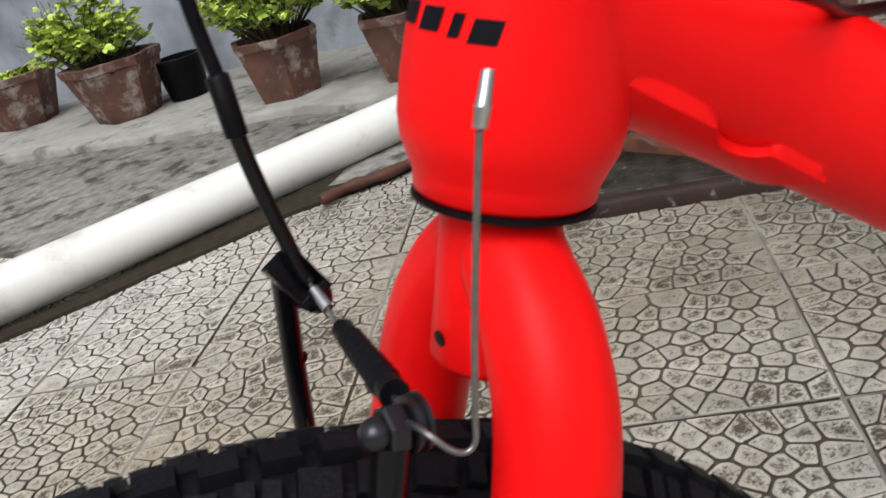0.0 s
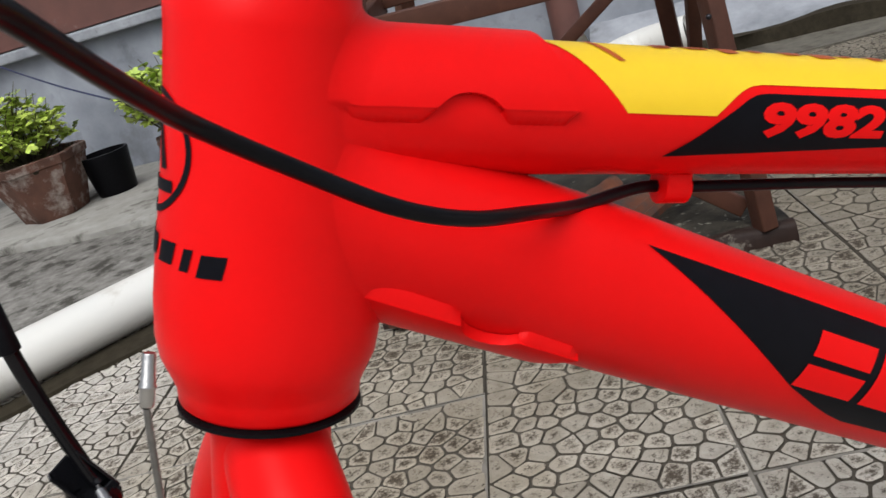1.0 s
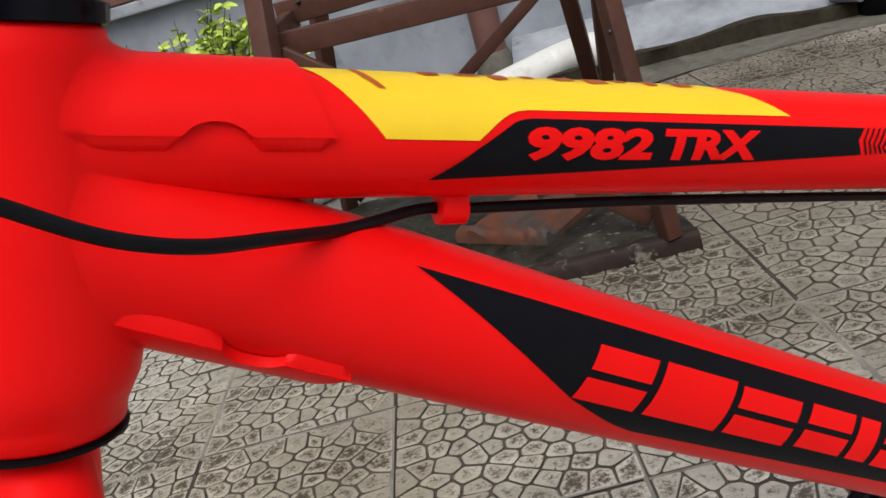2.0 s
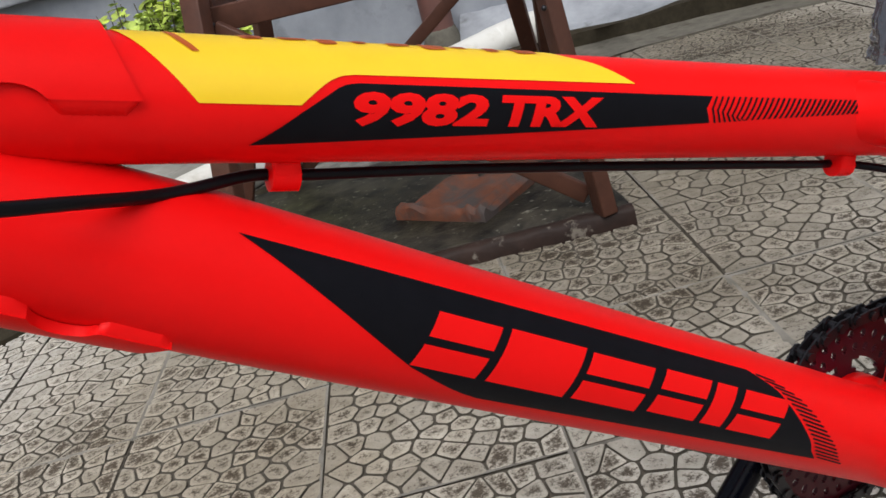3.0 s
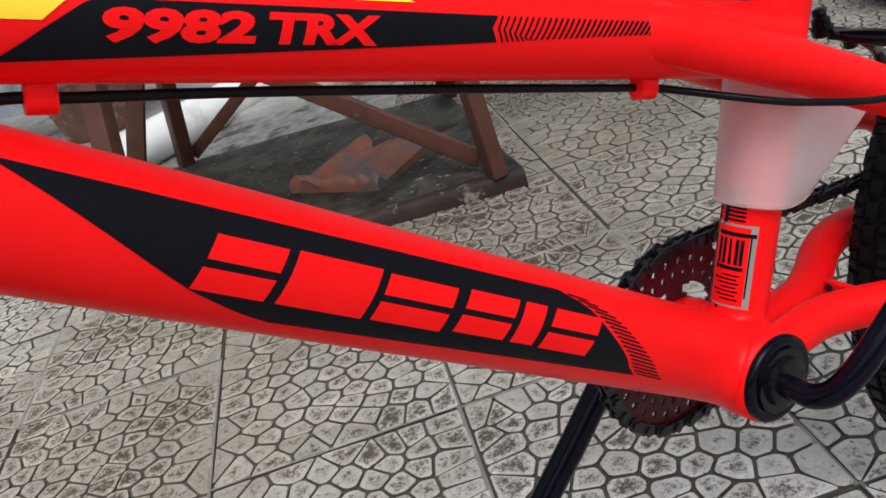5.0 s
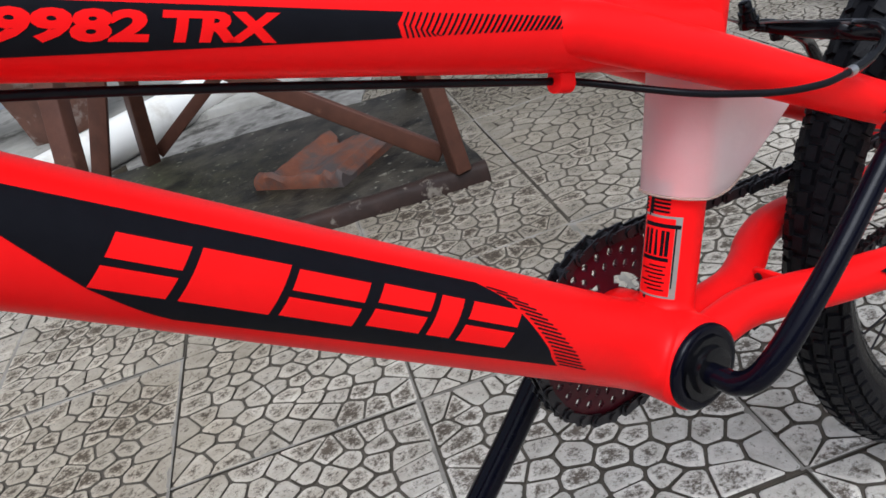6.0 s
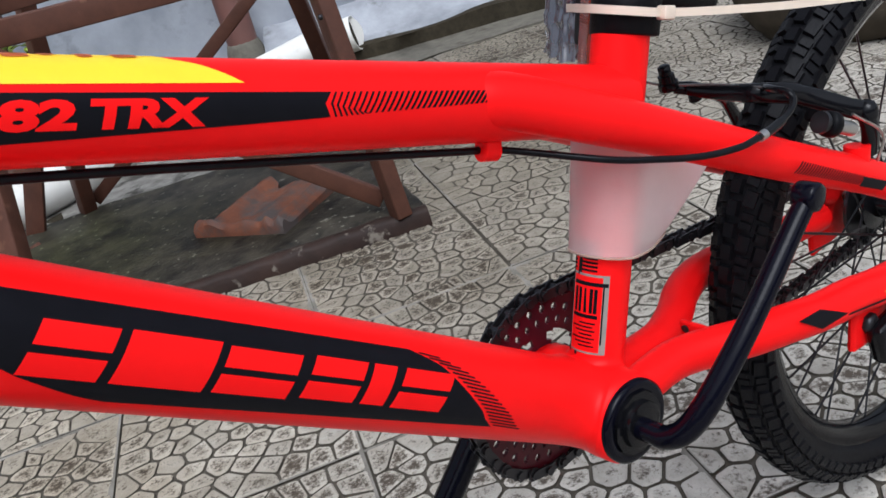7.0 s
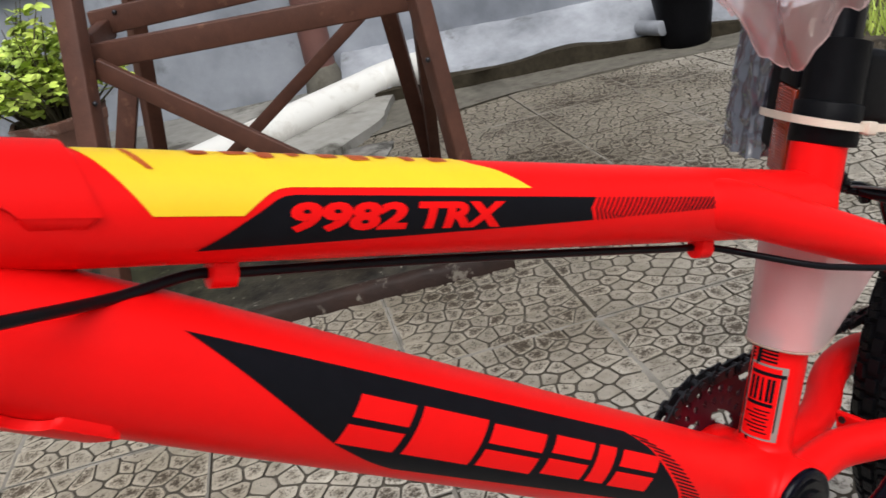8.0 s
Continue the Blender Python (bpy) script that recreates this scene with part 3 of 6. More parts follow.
part("weld_bead", one(junction, TOP, TOP_DIR, lambda a, s: TOP_R + 0.0026 if 3 < math.degrees(a) < 177 else TOP_R, HEAD, HEAD_DIR, head_radius, 0.010, 0.005), RED, bike)
part("weld_bead", one(junction, DOWN, DOWN_DIR, lambda a, s: down_radius(s), HEAD, HEAD_DIR, head_radius, 0.016, 0.006), RED, bike)
part("weld_bead", one(junction, DOWN + DOWN_DIR * 0.49, -DOWN_DIR, lambda a, s: down_radius(0.49 - s), SHELL, Vector((0, 1, 0)), lambda s: 0.0262, 0.032, 0.0078), RED, bike)
part("weld_bead", one(junction, SEAT, SEAT_DIR, lambda a, s: SEAT_R, SHELL, Vector((0, 1, 0)), lambda s: 0.0262, 0.006, 0.004), RED, bike)


# decals: thin films bent round the tubes
def bent(bm, base, along, radius, lift=0.0003):
    """Lays a flat mesh (x: metres along the tube, y: degrees up from its near side) round a tube."""
    for v in bm.verts:
        v.co.y *= 0.001
    lows, highs = [v.co.x for v in bm.verts], [v.co.y for v in bm.verts]
    for k in range(-100, 101, 4):
        if not min(highs) < k * 0.001 < max(highs):
            continue
        bmesh.ops.bisect_plane(bm, geom=bm.verts[:] + bm.edges[:] + bm.faces[:], plane_co=(0, k * 0.001, 0), plane_no=(0, 1, 0))
    for k in range(0, 46):
        if not min(lows) < k * 0.01 < max(lows):
            continue
        bmesh.ops.bisect_plane(bm, geom=bm.verts[:] + bm.edges[:] + bm.faces[:], plane_co=(k * 0.01, 0, 0), plane_no=(1, 0, 0))
    up = Vector((0, -1, 0)).cross(along)
    up = up if up.z > 0 else -up
    for v in bm.verts:
        s, a = v.co.x, radians(v.co.y * 1000)
        d = Vector((0, -math.cos(a), 0)) + up * math.sin(a)
        v.co = base + along * s + d * (radius(s) + lift)
    bm.normal_update()
    for f in bm.faces:
        c = f.calc_center_median() - base
        if f.normal.dot(c - along * c.dot(along)) < 0:
            f.normal_flip()
    return bm


def outline(*points):
    bm = bmesh.new()
    face = bm.faces.new([bm.verts.new((x, y, 0)) for x, y in points])
    bmesh.ops.triangulate(bm, faces=[face])
    return bm


def outlines(shapes):
    bm = bmesh.new()
    for points in shapes:
        face = bm.faces.new([bm.verts.new((x, y, 0)) for x, y in points])
        bmesh.ops.triangulate(bm, faces=[face])
    return bm


def curve_points(points, steps=5):
    return [(p.x, p.y) for p in smooth_line([(x, y, 0) for x, y in points], steps)]


TT = (TOP, TOP_DIR, lambda s: TOP_R)
DT = (DOWN, DOWN_DIR, down_radius)
ST = (SEAT, SEAT_DIR, lambda s: SEAT_R)
HT = (HEAD, HEAD_DIR, head_radius)

yellow = curve_points([(0.064, 90), (0.0655, 76), (0.0735, 42), (0.0845, 2.5)]) + curve_points([(0.1138, 2), (0.121, 20), (0.1262, 28.5), (0.131, 31)]) + curve_points([(0.238, 32.5), (0.2231, 60), (0.214, 72), (0.208, 90)])
yellow += [(x, 180 - y) for x, y in reversed(yellow[:-1])][:-1]
part("yellow_decal", bent(outline(*yellow), *TT, 0.0003), YELLOW, top_tube, "yellow decal panel over the top of the tube")
black_band = [(0.0995, -37), (0.1138, -5)] + curve_points([(0.1255, 18), (0.1285, 21.5), (0.1325, 23)]) + [(0.2738, 21), (0.2705, 7), (0.2728, -9)]
part("black_decal", bent(outline(*black_band), *TT, 0.0003), BLACK_DECAL, top_tube)
stripes = []
for k in range(30):
    a = 0.2755 + 0.00295 * k
    lo, hi = -9 + 14 * k / 29, 21 + 0.5 * k / 29
    w = 0.0010 + 0.0008 * k / 29
    if k < 7:
        mid = 7 - 13 * k / 7
        tip = a - 0.0055 * (hi - mid) / (hi - lo)
        stripes += [[(a, hi), (a + w, hi), (tip + w, mid), (tip, mid)], [(tip, mid), (tip + w, mid), (tip + w + 0.002, lo), (tip + 0.002, lo)]]
        continue
    shift = -0.0055
    stripes.append([(a, hi), (a + w, hi), (a + w + shift, lo), (a + shift, lo)])
for shape in stripes:
    part("stripe", bent(outline(*shape), *TT, 0.0003), BLACK_DECAL, top_tube)


def lettering(text, x0, x1, y0, y1, slant=0.0):
    """Letters in the built-in font, laid into the given spans."""
    data = bpy.data.curves.new("lettering", "FONT")
    data.body, data.size, data.offset, data.resolution_u = text, 1.0, 0.05, 3
    ob = bpy.data.objects.new("lettering", data)
    scene.collection.objects.link(ob)
    me = bpy.data.meshes.new_from_object(ob.evaluated_get(bpy.context.evaluated_depsgraph_get()))
    bpy.data.objects.remove(ob)
    bpy.data.curves.remove(data)
    bm = bmesh.new()
    bm.from_mesh(me)
    bpy.data.meshes.remove(me)
    xs, ys = [v.co.x for v in bm.verts], [v.co.y for v in bm.verts]
    a, b, c, d = min(xs), max(xs), min(ys), max(ys)
    for v in bm.verts:
        f = (v.co.y - c) / (d - c)
        v.co = (x0 + (x1 - x0 - slant) * (v.co.x - a) / (b - a) + slant * f, y0 + (y1 - y0) * f, 0)
    bmesh.ops.triangulate(bm, faces=bm.faces)
    return bm


part("number_decal", bent(lettering("9982", 0.1286, 0.1785, -16, 15.5, 0.002), *TT, 0.0006), RED_DECAL, top_tube, "red figures on the black band")
part("letter_decal", bent(lettering("TRX", 0.1800, 0.2232, -15, 15.5, 0.002), *TT, 0.0006), RED_DECAL, top_tube, "red letters on the black band")
marks = [[(0.0775, 84), (0.0808, 62), (0.0842, 49), (0.0862, 49), (0.083, 64), (0.0795, 84)]]
for k in range(9):
    a = 0.099 + 0.0118 * k
    low, wide = 76 + 4 * math.sin(k * 2.3), 0.0072 + 0.0022 * math.sin(k * 1.7)
    marks.append([(a, 90), (a + 0.001, low), (a + 0.0024, low - 2), (a + 0.003, 84), (a + wide - 0.002, 84), (a + wide - 0.0012, low), (a + wide, low), (a + wide, 90)])
for shape in marks:
    part("script_decal", bent(outline(*shape), *TT, 0.0006), SCRIPT, top_tube, "brownish red mark on the yellow panel")

wedge = [(0.1055, 43.5)] + curve_points([(0.1296, 20.5), (0.1485, 2.5), (0.1697, -18)]) + curve_points([(0.1728, -21), (0.1935, -35), (0.2050, -40)]) + [(0.2765, -36), (0.395, -30)] + curve_points([(0.388, -20), (0.3818, -7), (0.362, 22), (0.352, 35), (0.335, 47.5)])
part("black_decal", bent(outline(*wedge), *DT, 0.0003), BLACK_DECAL, down_tube)
stripes = []
for k in range(18):
    f = k / 17
    b = 46.0 - 72.0 * f
    a = float(np.interp(-b, (-47.5, -35, -22, 7, 20, 30), (0.337, 0.354, 0.364, 0.3835, 0.3895, 0.3965)))
    reach = 0.0105 + 0.007 * f
    stripes.append([(a + 0.0018, b), (a + 0.0018, b - 1.9), (a + reach + 0.004, b - 4.5), (a + reach + 0.004, b - 2.6)])
for shape in stripes:
    part("stripe", bent(outline(*shape), *DT, 0.0003), BLACK_DECAL, down_tube)
for x_low, x_high, wide, y_low, y_high, split in ((0.1717, 0.1765, 0.0265, -19, 25, 1), (0.2025, 0.2070, 0.0350, -19, 26, 0), (0.2415, 0.2455, 0.0325, -18, 24, 1),
                                           (0.2800, 0.2845, 0.0265, -15, 26, 1), (0.3105, 0.3145, 0.0125, -15, 26, 0), (0.3270, 0.3325, 0.0290, -16, 26, 1)):
    at = lambda f, g: (x_low + (x_high - x_low) * g + wide * f, y_low + (y_high - y_low) * g)
    spans = ((0, 0.42), (0.56, 1)) if split else ((0, 1),)
    for g0, g1 in spans:
        part("block_decal", bent(outline(at(0, g0), at(1, g0), at(1, g1), at(0, g1)), *DT, 0.0006), RED_DECAL, down_tube, "slanted red bar on the black band")

# seat tube label and head tube badge
part("paper_label", bent(outline((0.030, 34), (0.0755, 34), (0.0755, 120), (0.030, 120)), *ST, 0.0003), SILVER_LABEL, seat_tube, "silver printed label")
part("foil_band", bent(outline((0.028, 96), (0.095, 96), (0.095, 128), (0.028, 128)), *ST, 0.0002), BLACK_DECAL, seat_tube)
part("label_field", bent(outline((0.0312, 47), (0.0742, 47), (0.0742, 116), (0.0312, 116)), *ST, 0.0005), RED_DECAL, seat_tube)
bars_on = [[(0.069, 36), (0.0712, 36), (0.0712, 112), (0.069, 112)], [(0.0505, 54), (0.0526, 54), (0.0526, 112), (0.0505, 112)], [(0.036, 43), (0.071, 43), (0.071, 46), (0.036, 46)]]
for k, a in enumerate((56, 65, 77, 90, 101)):
    bars_on.append([(0.0535, a), (0.0675, a + (3 if k == 2 else 0)), (0.0675, a + 7), (0.0535, a + 7)])
for k in range(7):
    bars_on.append([(0.034 + 0.0022 * k, 57 + 5 * (k % 2)), (0.0349 + 0.0022 * k, 57 + 5 * (k % 2)), (0.0349 + 0.0022 * k, 92 + 9 * (k % 3)), (0.034 + 0.0022 * k, 92 + 9 * (k % 3))])
part("label_print", bent(outlines(bars_on), *ST, 0.0007), BLACK_DECAL, seat_tube)
stripe_set = [[(0.077 + 0.0022 * k, 60), (0.0782 + 0.0022 * k, 60), (0.0782 + 0.0022 * k, 125), (0.077 + 0.0022 * k, 125)] for k in range(8)]
for shape in stripe_set:
    part("stripe", bent(outline(*shape), *ST, 0.0003), BLACK_DECAL, seat_tube)
ring = []
for k in range(40):
    a, b = 2 * math.pi * k / 40, 2 * math.pi * (k + 1) / 40
    ring.append([(0.0702 + 0.0155 * math.sin(a), 90 + 40 * math.cos(a)), (0.0702 + 0.0155 * math.sin(b), 90 + 40 * math.cos(b)), (0.0702 + 0.0138 * math.sin(b), 90 + 36 * math.cos(b)), (0.0702 + 0.0138 * math.sin(a), 90 + 36 * math.cos(a))])
ring += [[(0.0605, 65), (0.0635, 65), (0.0635, 115), (0.0605, 115)], [(0.066, 72), (0.077, 80), (0.077, 84), (0.066, 80)], [(0.066, 88), (0.08, 89), (0.08, 93), (0.066, 96)]]
part("round_badge", bent(outlines(ring), *HT, 0.0003), BLACK_DECAL, head_tube, "black round badge")
low_marks = [[(0.0420 + 0.0008 * k, a), (0.0420 + 0.0008 * k, a - w), (0.0475 + 0.0008 * k, a - w - 3), (0.0475 + 0.0008 * k, a - 3)] for k, (a, w) in enumerate(((45, 14), (56, 6), (76, 14), (97, 16), (118, 16), (138, 15)))]
for shape in low_marks:
    part("block_decal", bent(outline(*shape), *HT, 0.0003), BLACK_DECAL, head_tube, "slanted black block")
stay_hatch = []
for s in (-1,):
    a, b = Vector((0.14, -0.0465, 0.4055)), Vector((0.23, -0.0545, 0.3535))
    t = (b - a).normalized()
    u = Vector((0, -1, 0)).cross(t)
    u = u if u.z > 0 else -u
    for name, s0, s1 in (("stripe", 0.004, 0.072), ("black_decal", 0.073, 0.1)):
        shapes = [[(s0 + 0.0026 * k, -30), (s0 + 0.0014 + 0.0026 * k, -30), (s0 + 0.0014 + 0.0026 * k + 0.003, 2 - 0.2 * k), (s0 + 0.0026 * k + 0.003, 2 - 0.2 * k)] for k in range(26)] if s0 < 0.01 else [[(s0, -34), (s1, -34), (s1, -4), (s0, -4)]]
        for shape in shapes:
            part(name, bent(outline(*shape), a, t, lambda q: 0.0129 - 0.012 * q, 0.0006), BLACK_DECAL, bike)
a, b = Vector((0.134, -0.0465, 0.296)), Vector((0.235, -0.056, 0.2735))
t = (b - a).normalized()
part("black_decal", bent(outline((-0.004, 30), (0.018, 38), (0.043, -2), (0.018, -18)), a, t, lambda q: 0.0128, 0.0009), BLACK_DECAL, bike)
part("black_decal", bent(outline((0.036, -10), (0.038, -4), (0.12, -12), (0.12, -22)), a, t, lambda q: 0.0128, 0.0007), BLACK_DECAL, bike)
part("yellow_decal", bent(outline((0.082, 14), (0.12, 18), (0.12, -11), (0.088, -9)), a, t, lambda q: 0.0128, 0.0008), YELLOW, bike)

# fork
fork = part("fork", one(tube, [HEAD + HEAD_DIR * s for s in (0.004, -0.02, -0.0445, -0.0465)], [0.0166, 0.0166, 0.0166, 0.0150], 36), RED, bike, "red steel unicrown fork")
part("brake_hole", one(lathe, HEAD + HEAD_DIR * -0.0375 + Vector((-0.0152, -0.0043, 0.005)), (-0.96, -0.27, 0.1), [(0, 0.0024), (0.0004, 0.0024), (0.00045, 0.002)], 16), BLACK_PLASTIC, fork, "dark mounting hole")
for s in (-1, 1):
    lead = -0.009 if s > 0 else 0.001    # the bars are turned a little
    line = smooth_line([HEAD + HEAD_DIR * -0.006, HEAD + HEAD_DIR * -0.016 + Vector((0.001, s * 0.0125, 0)), HEAD + HEAD_DIR * -0.03 + Vector((0.003 + lead * 0.6, s * 0.028, 0)), HEAD + HEAD_DIR * -0.052 + Vector((0.004 + lead, s * 0.0395, 0)),
                        HEAD + HEAD_DIR * -0.09 + Vector((0.003 + lead, s * 0.0465, 0)), HEAD + HEAD_DIR * -0.15 + Vector((0.0 + lead, s * 0.05, 0)), HEAD + HEAD_DIR * -0.22 + Vector((-0.016 + lead, s * 0.052, 0)), FRONT + Vector((0.012 + lead, s * 0.053, 0.02)), FRONT + Vector((0 + lead, s * 0.053, 0))])
    n = len(line)
    part("fork_leg", one(tube, line, [float(np.interp(k / (n - 1), (0, 0.12, 0.3, 0.5, 1), (0.0142, 0.0148, 0.0156, 0.0162, 0.0118))) for k in range(n)], 32), RED, fork)
    part("fork_dropout", one(box, (0.03, 0.005, 0.036), Matrix.Translation(FRONT + Vector((lead, s * 0.054, 0))), 0.002), RED, fork)


# wheels
def wheel(name, centre, label, size=1.0, fat=1.0):
    """A spoked wheel with a knobbly tyre; the rim carries the rest."""
    rim_line = [(-0.0145, 0.2015), (-0.0155, 0.2085), (-0.012, 0.2085), (-0.01, 0.2), (0.01, 0.2), (0.012, 0.2085), (0.0155, 0.2085), (0.0145, 0.2015), (0.007, 0.192), (-0.007, 0.192)]
    rim = part(name, one(lathe, centre, (0, 1, 0), rim_line, 96, True), BLACK_PAINT, bike, label)
    section = []
    for k in range(17):
        a = -2.25 + 4.5 * k / 16
        section.append((0.0262 * math.sin(a), 0.2285 + 0.0248 * math.cos(a)))
    tyre = part("tyre", one(lathe, centre, (0, 1, 0), section + [(0.008, 0.206), (-0.008, 0.206)], 128, True), RUBBER, rim, "black knobbly rubber tyre")
    knobs = bmesh.new()
    count = 100
    for row, (lean, wide, long, off) in enumerate(((-1.5, 0.0105, 0.0118, 0.5), (-1.02, 0.0108, 0.0128, 0.0), (-0.51, 0.011, 0.0126, 0.5), (0, 0.0106, 0.0118, 0.0), (0.51, 0.011, 0.0126, 0.5), (1.02, 0.0108, 0.0128, 0.0), (1.5, 0.0105, 0.0118, 0.5))):
        for k in range(count):
            a = 2 * math.pi * (k + off) / count
            m = Matrix.Translation(centre) @ Matrix.Rotation(a, 4, "Y") @ Matrix.Translation((0, 0, 0.2285)) @ Matrix.Rotation(-lean, 4, "X") @ Matrix.Translation((0, 0, 0.0255)) @ Matrix.Rotation(0.16 * (1 if lean > 0 else -1 if lean < 0 else 0), 4, "Z")
            # every other block of the rows beside the middle is split in two
            pieces = ((-0.27, 0.44), (0.27, 0.44)) if row in (1, 2, 4, 5) and k % 2 else ((0.0, 1.0),)
            for shift, share in pieces:
                corners = [(x, y, z) for z, f in ((-0.0025, 1.0), (0.0032, 0.88)) for x, y in ((-f, -f), (f, -f), (f, f), (-f, f))]
                v = [knobs.verts.new(m @ Vector((x * long * share / 2 + shift * long, y * wide / 2, z - (0.0006 if share < 1 else 0)))) for x, y, z in corners]
                for q in ((4, 5, 6, 7), (0, 1, 5, 4), (1, 2, 6, 5), (2, 3, 7, 6), (3, 0, 4, 7)):
                    knobs.faces.new([v[i] for i in q])
    tread = part("tread", knobs, RUBBER, rim, "moulded tread blocks", smooth=False)
    tread["kind"] = "stuff"
    nubs = bmesh.new()
    for k in range(66):
        a = 2 * math.pi * (k + 0.3 * math.sin(k * 5.1)) / 66
        lean = (0.62, -0.62, 0.2)[k % 3]
        m = Matrix.Translation(centre) @ Matrix.Rotation(a, 4, "Y") @ Matrix.Translation((0, 0, 0.2285)) @ Matrix.Rotation(-lean, 4, "X") @ Matrix.Translation((0, 0, 0.0278)) @ Matrix.Rotation(0.4 * math.sin(k * 3.3), 4, "Y")
        foot = [nubs.verts.new(m @ Vector((0.0006 * math.cos(q), 0.0006 * math.sin(q), 0))) for q in (0, 2.1, 4.2)]
        tip = nubs.verts.new(m @ Vector((0, 0, 0.0042)))
        for q in range(3):
            nubs.faces.new((foot[q], foot[(q + 1) % 3], tip))
    nub_ob = part("mould_nubs", nubs, RUBBER, rim, "thin rubber mould whiskers", smooth=False)
    nub_ob["kind"] = "stuff"
    hub = part("hub", one(lathe, centre + Vector((0, -0.05, 0)), (0, 1, 0), [(0, 0.005), (0.008, 0.005), (0.009, 0.011), (0.016, 0.012), (0.017, 0.024), (0.02, 0.024), (0.022, 0.013), (0.05, 0.0115), (0.078, 0.013), (0.08, 0.024), (0.083, 0.024), (0.084, 0.012), (0.091, 0.011), (0.092, 0.005), (0.1, 0.005)], 24), BLACK_PAINT, rim)
    part("axle", one(tube, [centre + Vector((0, -0.075, 0)), centre + Vector((0, 0.075, 0))], 0.0045, 12), STEEL, rim)
    for k in range(36):
        side = -1 if k % 2 else 1
        a = 2 * math.pi * k / 36
        b = a + (0.95 if (k // 2) % 2 else -0.95)
        p = centre + Vector((0.022 * math.sin(b), side * 0.0315, 0.022 * math.cos(b)))
        q = centre + Vector((0.1935 * math.sin(a), side * 0.003, 0.1935 * math.cos(a)))
        part("spoke", one(tube, [p, q], 0.0011, 5), DARK_STEEL, rim)
    part("valve", one(tube, [centre + Vector((0.14, 0, 0.139)), centre + Vector((0.118, 0, 0.117))], 0.0035, 8), BLACK_PLASTIC, rim)
    for ob in (tyre, tread, nub_ob):
        for v in ob.data.vertices:
            d = Vector((v.co.x - centre.x, 0, v.co.z - centre.z))
            v.co += d.normalized() * (d.length - 0.2) * (fat - 1)
    shrink = Matrix.Translation(centre) @ Matrix.Scale(size, 4) @ Matrix.Translation(-centre)
    for ob in (rim, *rim.children):
        ob.data.transform(shrink)
    return rim


rear_rim = wheel("rear_wheel", REAR, "black rear wheel with black spokes", 0.975, 0.8)
lean = Matrix.Translation(REAR) @ Matrix.Rotation(radians(-2.5), 4, "Z") @ Matrix.Rotation(radians(1.8), 4, "X") @ Matrix.Diagonal((1, 0.8, 1, 1)) @ Matrix.Translation(-REAR)
for ob in (rear_rim, *rear_rim.children):
    ob.data.transform(lean)
front_rim = wheel("front_wheel", FRONT, "black front wheel with black spokes")
steer = Matrix.Translation(HEAD) @ Matrix.Rotation(radians(4), 4, HEAD_DIR) @ Matrix.Translation(-HEAD)
for ob in (front_rim, *front_rim.children):
    ob.data.transform(steer)

# crank, chainring and chain
crank_line = [(0.003, -0.034, 0.306), (0.003, -0.05, 0.306), (0.0035, -0.0585, 0.3063), (0.0075, -0.068, 0.3115), (0.0165, -0.0755, 0.3235), (0.031, -0.0805, 0.340), (0.056, -0.0845, 0.363), (0.09, -0.0868, 0.3922), (0.1035, -0.088, 0.4035)]
line = smooth_line(crank_line, 6)
n = len(line)
part("crank_arm", one(tube, line, [0.0062 + 0.0007 * min(1.0, k / 22) if k < 26 else 0.0069 - 0.0014 * (k - 26) / (n - 27) for k in range(n)], 24), CRANK_PAINT, bike, "glossy blue-black one-piece crank arm without a pedal")
part("pedal_eye", one(lathe, (0.1045, -0.0945, 0.4045), (0, 1, 0), [(0, 0.0046), (0.0005, 0.007), (0.002, 0.0078), (0.011, 0.0078), (0.0125, 0.007), (0.013, 0.0046)], 28), CRANK_PAINT, bike)
line = smooth_line([(0.003, 0.034, 0.306), (0.003, 0.052, 0.306), (-0.004, 0.064, 0.299), (-0.02, 0.07, 0.283), (-0.06, 0.075, 0.243), (-0.0985, 0.079, 0.207)], 6)
part("crank_arm", one(tube, line, 0.0088, 20), CRANK_PAINT, bike, "glossy black one-piece crank arm without a pedal")
RING_Y, RING_R = 0.0348, 0.0567
chainring = bmesh.new()
teeth = 28


